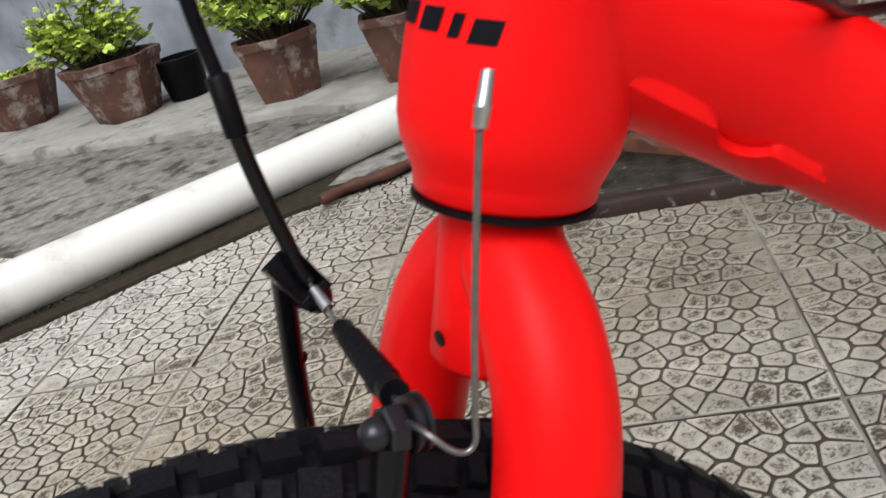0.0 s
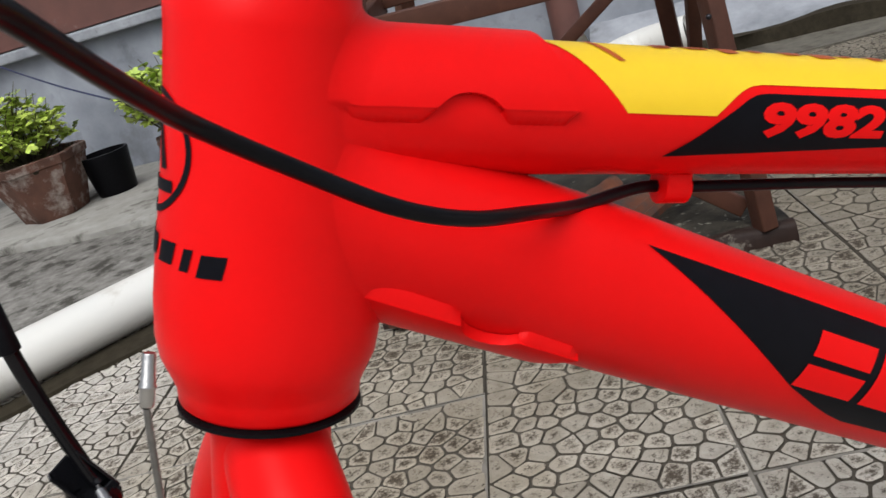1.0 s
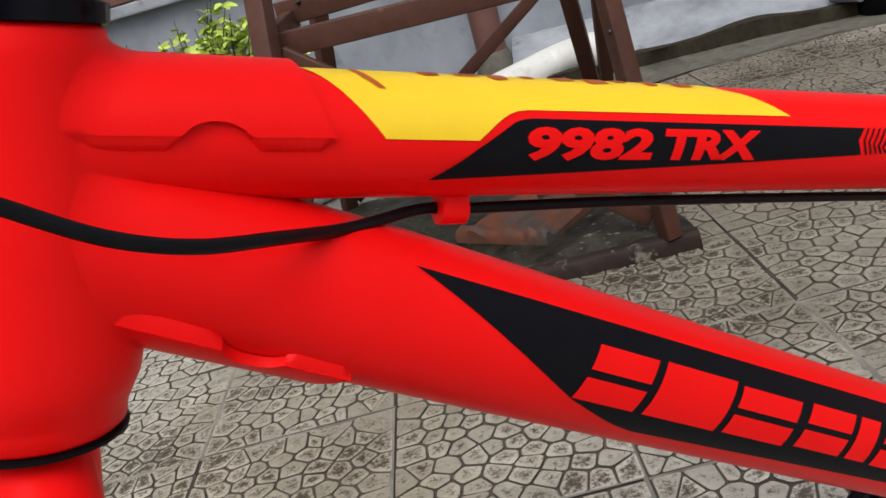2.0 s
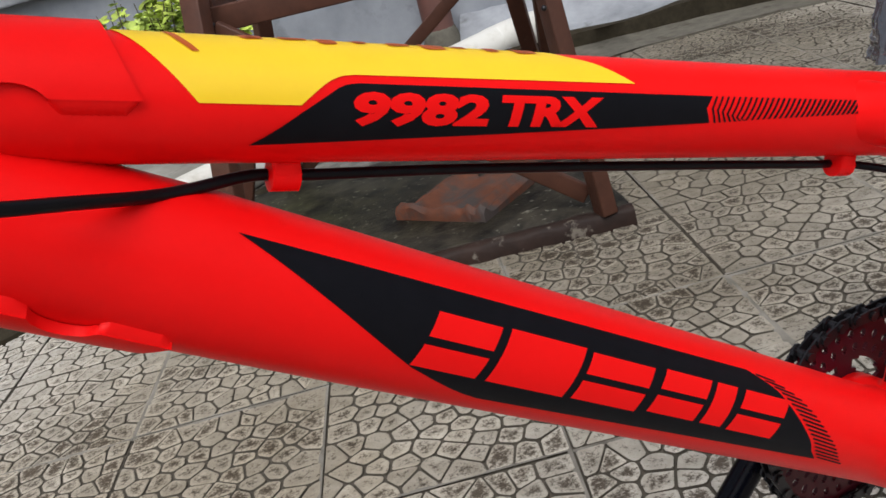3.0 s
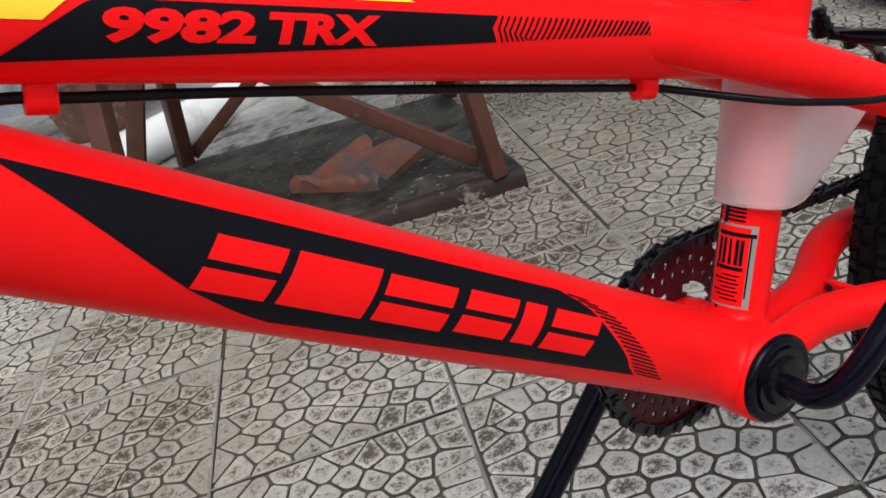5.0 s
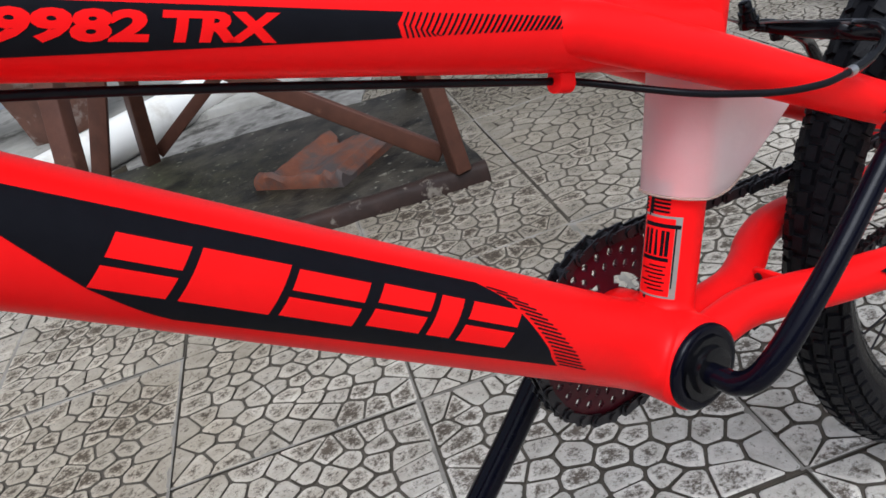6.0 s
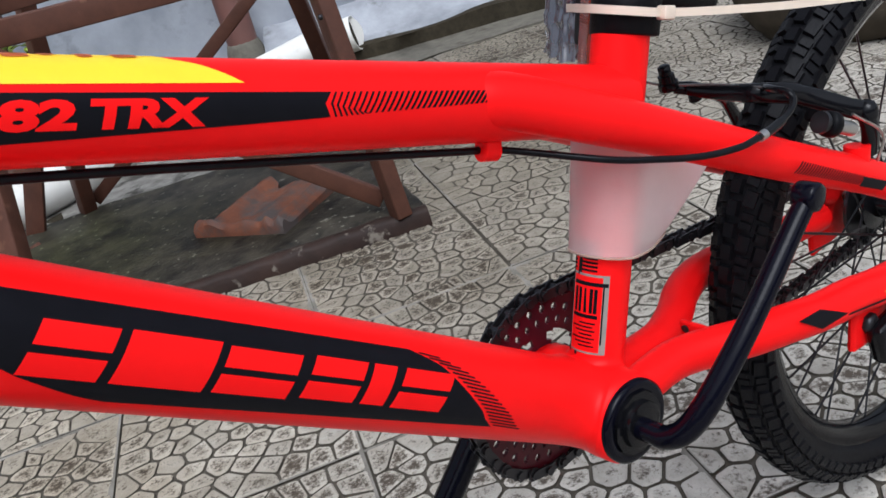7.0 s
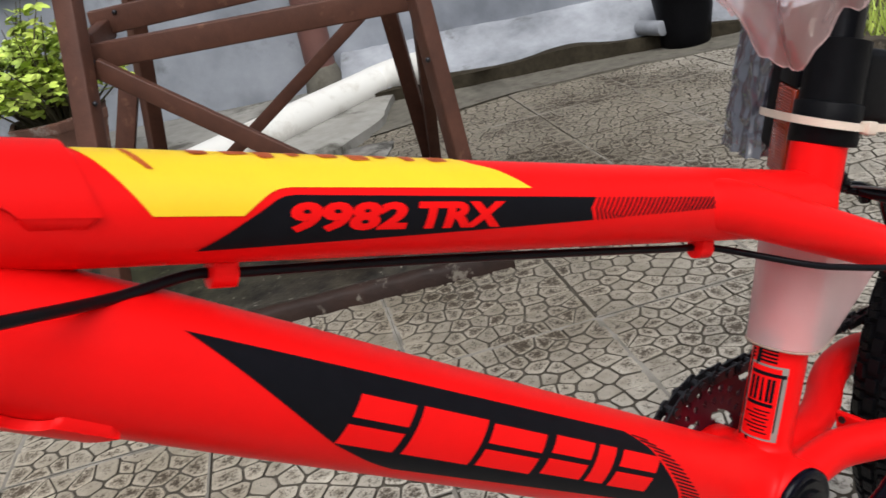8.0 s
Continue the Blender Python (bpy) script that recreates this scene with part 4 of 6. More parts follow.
def ring_plate(bm, y0, y1):
    """The chainring's sheet: a toothed rim and an inner disc pierced by rows of holes."""
    n = 360
    outer = []
    for k in range(n):
        a = 2 * math.pi * k / n
        r = RING_R + 0.0022 * max(-0.4, math.cos(teeth * a))
        outer.append((r, a))
    bands = [0.0508, 0.0495, 0.0469, 0.0456, 0.0428, 0.0415, 0.0389, 0.0376, 0.0345, 0.0328, 0.0275, 0.0255, 0.012]
    rings = {}
    for y in (y0, y1):
        rows = [[bm.verts.new(SHELL + Vector((r * math.cos(a), y, r * math.sin(a)))) for r, a in outer]]
        for b in bands:
            rows.append([bm.verts.new(SHELL + Vector((b * math.cos(a), y, b * math.sin(a)))) for _, a in outer])
        rings[y] = rows

    def solid(band, k):
        if band in (1, 2, 3, 5, 6, 7):
            f = (k + (0 if band < 4 else 6)) % 12
            return not (3 <= f <= 7 if band in (2, 6) else 4 <= f <= 6)
        if band in (9, 10, 11):
            f = k % 72
            return f < (22 if band == 10 else 32) or (band != 10 and f > 62)
        return True

    for band in range(len(bands)):
        for k in range(n):
            k2 = (k + 1) % n
            if not solid(band, k):
                continue
            for y, turn in ((y0, 1), (y1, -1)):
                f = [rings[y][band][k], rings[y][band][k2], rings[y][band + 1][k2], rings[y][band + 1][k]]
                bm.faces.new(f[::turn])
            for kk, step in ((k, -1), (k2, 1)):
                if not solid(band, (k + step) % n):
                    bm.faces.new([rings[y0][band][kk], rings[y0][band + 1][kk], rings[y1][band + 1][kk], rings[y1][band][kk]][::step])
            if band == 0:
                bm.faces.new([rings[y0][0][k2], rings[y0][0][k], rings[y1][0][k], rings[y1][0][k2]])
            if band + 1 < len(bands) and not solid(band + 1, k):
                bm.faces.new([rings[y0][band + 1][k], rings[y0][band + 1][k2], rings[y1][band + 1][k2], rings[y1][band + 1][k]])
            if band and not solid(band - 1, k):
                bm.faces.new([rings[y0][band][k2], rings[y0][band][k], rings[y1][band][k], rings[y1][band][k2]])
    return bm


ring_ob = part("chainring", ring_plate(chainring, RING_Y - 0.0012, RING_Y + 0.0012), RING_PAINT, bike, "dark red pierced steel chainring", smooth=False)
cog_r = 0.0325
part("rear_cog", one(lathe, REAR + Vector((0, RING_Y - 0.0015, 0)), (0, 1, 0), [(0, 0.012), (0, cog_r), (0.003, cog_r), (0.003, 0.012)], 32, True), DARK_STEEL, bike)
gap = (REAR - SHELL).length
tilt = math.atan2(REAR.z - SHELL.z, REAR.x - SHELL.x)
spread = math.acos((RING_R - cog_r) / gap)
path = []
for k in range(49):
    a = tilt + spread + (2 * math.pi - 2 * spread) * k / 48
    path.append(SHELL + Vector((math.cos(a), 0, math.sin(a))) * (RING_R + 0.0008))
for k in range(17):
    a = tilt - spread + 2 * spread * k / 16
    path.append(REAR + Vector((math.cos(a), 0, math.sin(a))) * (cog_r + 0.0008))
path.append(path[0])
lengths = [0.0]
for p, q in zip(path, path[1:]):
    lengths.append(lengths[-1] + (q - p).length)
chain = bmesh.new()
count = 2 * round(lengths[-1] / 0.0127 / 2)
for k in range(count):
    ends = []
    for d in (k, k + 1):
        s = lengths[-1] * (d % count) / count
        i = max(j for j in range(len(path) - 1) if lengths[j] <= s + 1e-9)
        ends.append(path[i].lerp(path[i + 1], (s - lengths[i]) / max(1e-9, lengths[i + 1] - lengths[i])))
    half = 0.0042 if k % 2 else 0.0028
    t = (ends[1] - ends[0]).normalized()
    u = Vector((0, 1, 0)).cross(t)
    for y in (RING_Y - half, RING_Y + half):
        rim = []
        for j in range(12):
            a = 2 * math.pi * j / 12
            c = ends[1] if math.cos(a) > 0 else ends[0]
            w = 0.0048 if abs(math.cos(a)) > 0.4 else 0.0024
            rim.append(c + Vector((0, y, 0)) + t * 0.0048 * math.cos(a) + u * w * math.sin(a))
        f0 = [chain.verts.new(p + Vector((0, -0.0006, 0))) for p in rim]
        f1 = [chain.verts.new(p + Vector((0, 0.0006, 0))) for p in rim]
        chain.faces.new(f0)
        chain.faces.new(f1[::-1])
        for j in range(12):
            chain.faces.new((f0[j], f1[j], f1[(j + 1) % 12], f0[(j + 1) % 12]))
    tube(chain, [ends[0] + Vector((0, RING_Y - 0.0062, 0)), ends[0] + Vector((0, RING_Y + 0.0062, 0))], 0.0028, 8)
bmesh.ops.recalc_face_normals(chain, faces=chain.faces)
part("chain", chain, DARK_STEEL, bike, "black bicycle chain", smooth=False)

# cable guides under the top tube
for s in (0.1145, 0.372):
    g = bmesh.new()
    c = TOP + TOP_DIR * s
    up = TOP_DIR.cross(Vector((0, 1, 0)))
    up = up if up.z > 0 else -up
    low = c - up * (TOP_R + 0.0042)
    lathe(g, low - TOP_DIR * 0.0058, TOP_DIR, [(0.001, 0.0034), (0.0013, 0.0052), (0.0104, 0.0052), (0.0106, 0.0034)], 18)
    bar_between(g, c - up * (TOP_R - 0.001), low, 0.0104, 0.0088, 0.001, up=TOP_DIR)
    part("cable_guide", g, RED, bike)
under = lambda s, d=0.0042: TOP + TOP_DIR * s - TOP_DIR.cross(Vector((0, -1, 0))).normalized() * (TOP_R + d) * (1 if TOP_DIR.cross(Vector((0, -1, 0))).z > 0 else -1)
rear_cable = [(-0.425, -0.135, 0.74), (-0.4185, -0.134, 0.69), (-0.4139, -0.124, 0.6685), (-0.4091, -0.1113, 0.6619), (-0.4049, -0.0994, 0.6554), (-0.3994, -0.0852, 0.6472), (-0.3912, -0.0684, 0.6365), (-0.3762, -0.0577, 0.6214), (-0.359, -0.055, 0.606), (-0.342, -0.048, 0.595), (-0.322, -0.034, 0.5855), (-0.297, -0.012, 0.5735),
              under(0.104), under(0.122), under(0.18, 0.0032), under(0.27, 0.0032), under(0.352, 0.0038), under(0.381), (0.024, -0.0325, 0.4535), (0.0475, -0.0435, 0.4445), (0.07, -0.053, 0.4375), (0.092, -0.0595, 0.4335), (0.1105, -0.0605, 0.4322)]
line = smooth_line(rear_cable, 8)
part("brake_cable", one(tube, line, [0.00195 - 0.0001 * min(1.0, max(0.0, (p.x + 0.1) / 0.12)) for p in line], 14), HOUSING, bike, "black brake cable housing")
part("ferrule", one(tube, [(0.1095, -0.0605, 0.4322), (0.1145, -0.0605, 0.432)], 0.0028, 14), STEEL, bike, "silver cable ferrule")

# rear brake: a long bent arm over the tyre, its pivot on the near stay, fed by a bent lead pipe
lead = smooth_line([(0.1135, -0.0605, 0.432), (0.1265, -0.06, 0.432), (0.1395, -0.0595, 0.4342), (0.1475, -0.0575, 0.438), (0.1495, -0.053, 0.4415), (0.15, -0.046, 0.4425), (0.157, -0.036, 0.4405), (0.168, -0.027, 0.436)], 6)
brake = part("rear_brake", one(tube, lead, [0.0027 if k < 9 else 0.0021 for k in range(len(lead))], 12), BLACK_PAINT, bike, "black linear-pull rear brake")
line = smooth_line([(0.1591, 0.031, 0.4356), (0.1647, 0.024, 0.4335), (0.1655, 0.006, 0.4325), (0.1665, -0.012, 0.4325), (0.170, -0.023, 0.4315), (0.1848, -0.0315, 0.4263), (0.1968, -0.0375, 0.4195), (0.2113, -0.052, 0.4083), (0.2215, -0.0575, 0.4005), (0.2275, -0.0565, 0.384), (0.226, -0.055, 0.372)], 5)
n = len(line)
part("brake_arm", one(tube, line, [float(np.interp(k / (n - 1), (0, 0.08, 0.25, 0.5, 0.7, 0.85, 1), (0.003, 0.0036, 0.0052, 0.0066, 0.006, 0.0072, 0.007))) for k in range(n)], 14, squash=0.62), BLACK_PAINT, brake, "flat black brake arm reaching over the tyre")
line = smooth_line([(0.2575, 0.055, 0.365), (0.25, 0.055, 0.38), (0.235, 0.05, 0.397), (0.215, 0.042, 0.41), (0.185, 0.036, 0.427), (0.161, 0.033, 0.4365)], 5)
part("brake_arm", one(tube, line, [0.006 - 0.003 * k / (len(line) - 1) for k in range(len(line))], 12, squash=0.6), BLACK_PAINT, brake)
for s in (-1,):
    part("brake_boss", one(tube, [(0.213, s * 0.0535, 0.358), (0.2165, s * 0.0535, 0.3815)], 0.0078, 18), RED, brake, "red pivot boss on the stay")
    part("pivot_cap", one(lathe, (0.2215, s * 0.058, 0.399), (-0.1, 0, 1), [(0, 0.0068), (0.005, 0.0068), (0.0085, 0.0052), (0.0105, 0.002)], 18), BLACK_PAINT, brake)
    axis = Vector((0.85, s * 0.2, -0.48)).normalized()
    bolt_at = Vector((0.1745, s * 0.055, 0.414))
    metal = DARK_STEEL
    part("shoe_washer", one(lathe, bolt_at, axis, [(0, 0.004), (0.0004, 0.0066), (0.0028, 0.0068), (0.0032, 0.0055), (0.006, 0.005)], 20), metal, brake)
    part("shoe_bush", one(lathe, bolt_at + axis * 0.006, axis, [(0, 0.0068), (0.0015, 0.0078), (0.006, 0.0078), (0.0075, 0.0062)], 20), BLACK_PLASTIC, brake)
    part("shoe_bolt", one(lathe, bolt_at + axis * 0.0135, axis, [(0, 0.0044), (0.0145, 0.0044), (0.016, 0.0039), (0.0162, 0.0024), (0.014, 0.002)], 20), STEEL, brake, "bright polished shoe bolt")
    shoe = bmesh.new()
    bar_between(shoe, (0.212, s * 0.029, 0.404), (0.236, s * 0.029, 0.389), 0.01, 0.013, 0.003)
    part("brake_pad", shoe, BLACK_PLASTIC, brake)
    part("spring", one(tube, smooth_line([(0.229, s * 0.059, 0.366), (0.2275, s * 0.064, 0.386), (0.2, s * 0.061, 0.409)], 4), 0.001, 6), STEEL, brake)
part("anchor_bolt", one(lathe, (0.157, 0.0325, 0.436), (-0.12, 0.05, 0.99), [(0, 0.0058), (0.0005, 0.0066), (0.005, 0.0066), (0.0055, 0.0054), (0.010, 0.0054), (0.0105, 0.004), (0.0155, 0.004), (0.0165, 0.0028)], 12), BLACK_PAINT, brake)
part("anchor_nut", one(lathe, (0.1665, 0.022, 0.4295), (0.1, 0.0, -1), [(0, 0.004), (0.004, 0.004), (0.0045, 0.003)], 6), BLACK_PAINT, brake)
part("inner_wire", one(tube, smooth_line([(0.168, -0.027, 0.436), (0.165, 0.005, 0.4375), (0.158, 0.03, 0.4385), (0.149, 0.037, 0.4425), (0.136, 0.04, 0.4505)], 4), 0.0008, 6), WIRE, brake)

# front brake
front = part("front_brake", one(tube, smooth_line([(-0.4683, 0.0465, 0.478), (-0.4663, 0.0445, 0.4905), (-0.4632, 0.0405, 0.510), (-0.4585, 0.034, 0.536)], 5), 0.0036, 12, squash=1.3), BLACK_PAINT, bike, "black linear-pull front brake")
part("shoe_stub", one(tube, [(-0.4625, 0.0405, 0.5075), (-0.4603, 0.0385, 0.5075)], 0.0018, 10), BLACK_PAINT, front)
line = smooth_line([(-0.462, -0.048, 0.478), (-0.4585, -0.051, 0.495), (-0.452, -0.052, 0.515), (-0.447, -0.0515, 0.528)], 5)
part("brake_arm", one(tube, line, 0.0042, 12, squash=1.3), BLACK_PAINT, front)
holder = bmesh.new()
h0, h_dir = Vector((-0.4585, 0.029, 0.5465)), Vector((0.42, -0.1, -0.9)).normalized()
h_side, h_up = Vector((0.86, 0.3, 0.4)).normalized(), None
h_side = (h_side - h_dir * h_side.dot(h_dir)).normalized()
h_up = h_dir.cross(h_side)
frame_m = Matrix((h_side, h_up, h_dir)).transposed().to_4x4()
for size, at in (((0.0009, 0.0078, 0.0145), (-0.005, 0, 0.0085)), ((0.0009, 0.0078, 0.0145), (0.005, 0, 0.0085)), ((0.01, 0.0009, 0.0145), (0, -0.0039, 0.0085)), ((0.011, 0.0078, 0.003), (0, 0, 0.0163))):
    box(holder, size, Matrix.Translation(h0) @ frame_m @ Matrix.Translation(at), 0.0004)
lathe(holder, h0 + h_dir * 0.0165, h_dir, [(0, 0.0052), (0.003, 0.0048), (0.005, 0.0034), (0.0055, 0.0013)], 16)
part("cable_holder", holder, BLACK_PAINT, front, "black U-shaped cable holder", smooth=False)
front_cable = [(-0.452, 0.03, 0.72), (-0.4545, 0.0305, 0.668), (-0.457, 0.0302, 0.62), (-0.4563, 0.03, 0.597), (-0.4567, 0.03, 0.582), (-0.4553, 0.0298, 0.562), (-0.4525, 0.029, 0.5395), (-0.451, 0.028, 0.535)]
line = smooth_line(front_cable, 5)
part("brake_cable", one(tube, line[:16], 0.0021, 14), HOUSING, front, "black brake cable housing")
part("lead_pipe", one(tube, line[15:], 0.0024, 14), BLACK_PAINT, front)
part("cable_sleeve", one(tube, [(-0.4565, 0.0301, 0.5992), (-0.4564, 0.03, 0.5988), (-0.4567, 0.03, 0.5822), (-0.4567, 0.03, 0.5818)], [0.0022, 0.0032, 0.0032, 0.0022], 16), BLACK_PLASTIC, front)
part("inner_wire", one(tube, [(-0.4515, 0.027, 0.5355), (-0.45, 0.02, 0.533), (-0.448, 0.01, 0.527), (-0.443, -0.045, 0.532)], 0.0008, 8), WIRE, front)
part("wire_tip", one(tube, [(-0.451, 0.0235, 0.5345), (-0.449, 0.0165, 0.5305)], 0.0017, 10), STEEL, front)
b0, b1 = Vector((-0.4475, 0.0085, 0.5275)), Vector((-0.4428, -0.042, 0.5322))
ribs = []
length = (b1 - b0).length
for k in range(45):
    f = k / 44
    r = 0.0030 + 0.0007 * f + (0.00045 * math.sin(f * 2 * math.pi * 11) if 0.18 < f < 0.9 else 0.0)
    if f < 0.06:
        r = 0.0026 + 0.0008 * f / 0.06
    ribs.append((f * length, r))
part("rubber_boot", one(lathe, b0, b1 - b0, ribs, 20), BLACK_PLASTIC, front, "ribbed black rubber boot")
bolt_dir = Vector((-0.9, -0.26, 0.24)).normalized()
bolt = Vector((-0.4425, -0.0505, 0.5295))
part("washer", one(lathe, bolt - bolt_dir * 0.003, bolt_dir, [(0, 0.005), (0, 0.0066), (0.0012, 0.0066), (0.0014, 0.0056), (0.0024, 0.0056), (0.0026, 0.0063), (0.0038, 0.0063), (0.0040, 0.0044)], 24), DARK_STEEL, front)
flat_shaded(part("hex_nut", one(lathe, bolt + bolt_dir * 0.0016, bolt_dir, [(0, 0.0047), (0, 0.0053), (0.0006, 0.0057), (0.0042, 0.0057), (0.0048, 0.0050)], 6), DARK_STEEL, front, "dark steel hex nut"))
part("acorn_cap", one(lathe, bolt + bolt_dir * 0.0066, bolt_dir, [(0, 0.0036), (0.0015, 0.0038), (0.0032, 0.0034), (0.0044, 0.0024), (0.0051, 0.0008)], 20), DARK_STEEL, front)
tail = smooth_line([(-0.443, -0.054, 0.5325), (-0.441, -0.0635, 0.535), (-0.4375, -0.0665, 0.531), (-0.4345, -0.0668, 0.5292), (-0.4322, -0.0667, 0.5308), (-0.4308, -0.0666, 0.5365), (-0.4265, -0.0683, 0.5565), (-0.4206, -0.071, 0.582), (-0.4178, -0.072, 0.593)], 6)
part("wire_tail", one(tube, tail, 0.0007, 8), WIRE, front, "bare steel wire tail")
part("wire_cap", one(lathe, (-0.4177, -0.072, 0.5932), (0.0041, 0.001, 0.009), [(0, 0.0006), (0.0001, 0.0012), (0.0003, 0.0013), (0.0032, 0.0014), (0.0036, 0.0016), (0.004, 0.0016), (0.0043, 0.0014), (0.0098, 0.0012), (0.01, 0.0011), (0.01, 0.0002)], 18), STEEL, front, "crimped aluminium wire cap")

# kickstand at the rear dropout, saddle post and clamp
kick = bmesh.new()
bar_between(kick, (0.212, -0.06, 0.236), (0.315, -0.072, 0.255), 0.012, 0.03, 0.004)
tube(kick, smooth_line([(0.312, -0.083, 0.262), (0.29, -0.1, 0.2), (0.262, -0.135, 0.09), (0.248, -0.155, 0.008)], 4), 0.0085, 14)
part("kickstand", kick, BLACK_PAINT, bike, "black side kickstand let down")
mount = bmesh.new()
box(mount, (0.05, 0.006, 0.036), Matrix.Translation((0.226, -0.05, 0.2505)) @ Matrix.Rotation(radians(10), 4, "Y"), 0.003)
part("stand_plate", mount, RED, bike, "red mounting plate under the stay")
part("plate_bolt", one(lathe, (0.217, -0.053, 0.2515), (0, -1, 0), [(0, 0.0075), (0.004, 0.0075), (0.005, 0.006), (0.0052, 0.002)], 6), DARK_STEEL, bike)
part("kickstand_foot", one(box, (0.05, 0.02, 0.012), Matrix.Translation((0.25, -0.156, 0.006)), 0.003), BLACK_PLASTIC, bike)
clamp_at = SEAT + SEAT_DIR * 0.2025 + Vector((0.003, 0, 0))
part("seat_clamp", one(lathe, clamp_at, SEAT_DIR, [(0, 0.0158), (0.0004, 0.0182), (0.001, 0.0186), (0.023, 0.0186), (0.0237, 0.0181), (0.024, 0.0168), (0.058, 0.0168), (0.0585, 0.014)], 36), BLACK_PLASTIC, bike, "matt black plastic seat clamp collar")
lever = bmesh.new()
box(lever, (0.056, 0.03, 0.042), Matrix.Translation(clamp_at + SEAT_DIR * 0.028 + Vector((0.037, 0.002, -0.006))) @ Matrix.Rotation(radians(19), 4, "Y"), 0.006)
part("clamp_block", lever, BLACK_PLASTIC, bike, "black block behind the seat post")
part("seat_post", one(tube, [SEAT + SEAT_DIR * s for s in (0.24, 0.31, 0.36)], 0.0125, 24), BLACK_PAINT, bike)
saddle = bmesh.new()
bmesh.ops.create_uvsphere(saddle, u_segments=32, v_segments=16, radius=1.0)
for v in saddle.verts:
    x, y, z = v.co
    wide = 0.028 + 0.05 * max(0.0, (x + 0.5) / 1.5) ** 1.5
    v.co = (0.135 + 0.125 * x, wide * y, 0.665 + (0.026 if z > 0 else 0.02) * z - 0.008 * x)
part("saddle", saddle, BLACK_PLASTIC, bike, "black padded saddle")

# ---- things on and beside the bicycle ----
tie = bmesh.new()
loop_line = [(0.2484, -0.048, 0.4641), (0.2116, -0.042, 0.4727), (0.179, -0.037, 0.4805), (0.14, -0.031, 0.4909), (0.1126, -0.0255, 0.4985), (0.0982, -0.0214, 0.5028), (0.0886, -0.0219, 0.506), (0.0798, -0.0182, 0.5095), (0.0733, -0.0111, 0.5123), (0.0704, -0.0019, 0.514), (0.0711, 0.0057, 0.5142), (0.0743, 0.0127, 0.5134), (0.0815, 0.027, 0.5117), (0.0905, 0.04, 0.5092), (0.099, 0.0475, 0.5065)]
pts = smooth_line(loop_line, 6)
rows = []
for i, p in enumerate(pts):
    t = (pts[min(i + 1, len(pts) - 1)] - pts[max(i - 1, 0)]).normalized()
    wide = Vector((0.3, 0, 0.95))
    wide = (wide - t * wide.dot(t)).normalized()
    out = t.cross(wide)
    rows.append([tie.verts.new(p + wide * a * 0.0022 + out * b * 0.0006) for a, b in ((-1, -1), (1, -1), (1, 1), (-1, 1))])
for a, b in zip(rows, rows[1:]):
    for k in range(4):
        tie.faces.new((a[k], a[(k + 1) % 4], b[(k + 1) % 4], b[k]))
tie.faces.new(rows[0])
tie.faces.new(rows[-1])
bmesh.ops.recalc_face_normals(tie, faces=tie.faces)
zip_tie = thing("cable_tie", "pale nylon cable tie pulled round the seat clamp", "cable tie", Matrix.Translation((0.09, -0.03, 0.5)))


def under_thing(ob, parent):
    ob.matrix_parent_inverse = parent.matrix_world.inverted()
    return ob


under_thing(part("strap", tie, ZIP, zip_tie, smooth=False), zip_tie)
head = bmesh.new()
box(head, (0.0085, 0.006, 0.0072), Matrix.Translation((0.0975, -0.0222, 0.503)) @ Matrix.Rotation(radians(18), 4, "Y"), 0.001)
under_thing(part("lock_head", head, ZIP, zip_tie), zip_tie)

# a pedal tied in front of the seat post, wrapped in clear film
pedal = thing("pedal", "spare black pedal wrapped in clear film, tied to the seat post", "pedal", Matrix.Translation((0.03, 0, 0.5)))
ALONG = Vector((0.555, 0.832, 0))    # along the pedal's broad side, away from the post
PD = Matrix.Translation((0.0845, 0.0145, 0.513)) @ Matrix((ALONG, Vector((-0.832, 0.555, 0)), Vector((0.34, 0, 0.94)))).transposed().to_4x4()
body_bm = bmesh.new()
box(body_bm, (0.066, 0.010, 0.078), PD @ Matrix.Translation((0.062, -0.010, 0.008)), 0.003)
box(body_bm, (0.018, 0.006, 0.074), PD @ Matrix.Translation((0.034, -0.004, 0.008)), 0.002)
under_thing(part("pedal_body", body_bm, BLACK_PLASTIC, pedal), pedal)
refl = bmesh.new()
box(refl, (0.023, 0.003, 0.050), PD @ Matrix.Translation((0.0125, -0.0005, -0.013)), 0.001)
teeth = [(0.0008 + 0.0006 * (k % 2), -0.0365 + 0.0008 * k) for k in range(60)]
ends = [[refl.verts.new(PD @ Vector((0.0125 + e, y, z))) for y, z in teeth] for e in (-0.0095, 0.0095)]
for k in range(59):
    refl.faces.new((ends[0][k], ends[0][k + 1], ends[1][k + 1], ends[1][k]))
body_2 = bmesh.new()
box(body_2, (0.024, 0.004, 0.03), PD @ Matrix.Translation((0.0125, -0.001, 0.028)), 0.001)
under_thing(part("end_plate", body_2, BLACK_PLASTIC, pedal), pedal)
under_thing(part("reflector", refl, ORANGE, pedal, "orange prismatic reflector"), pedal)
for k in range(4):
    stud = bmesh.new()
    box(stud, (0.006, 0.008, 0.006), PD @ Matrix.Translation((0.098, -0.008, -0.036 + 0.022 * k)), 0.001)
    under_thing(part("grip_stud", stud, BLACK_PLASTIC, pedal), pedal)
film = bmesh.new()
bmesh.ops.create_grid(film, x_segments=110, y_segments=110, size=0.5)
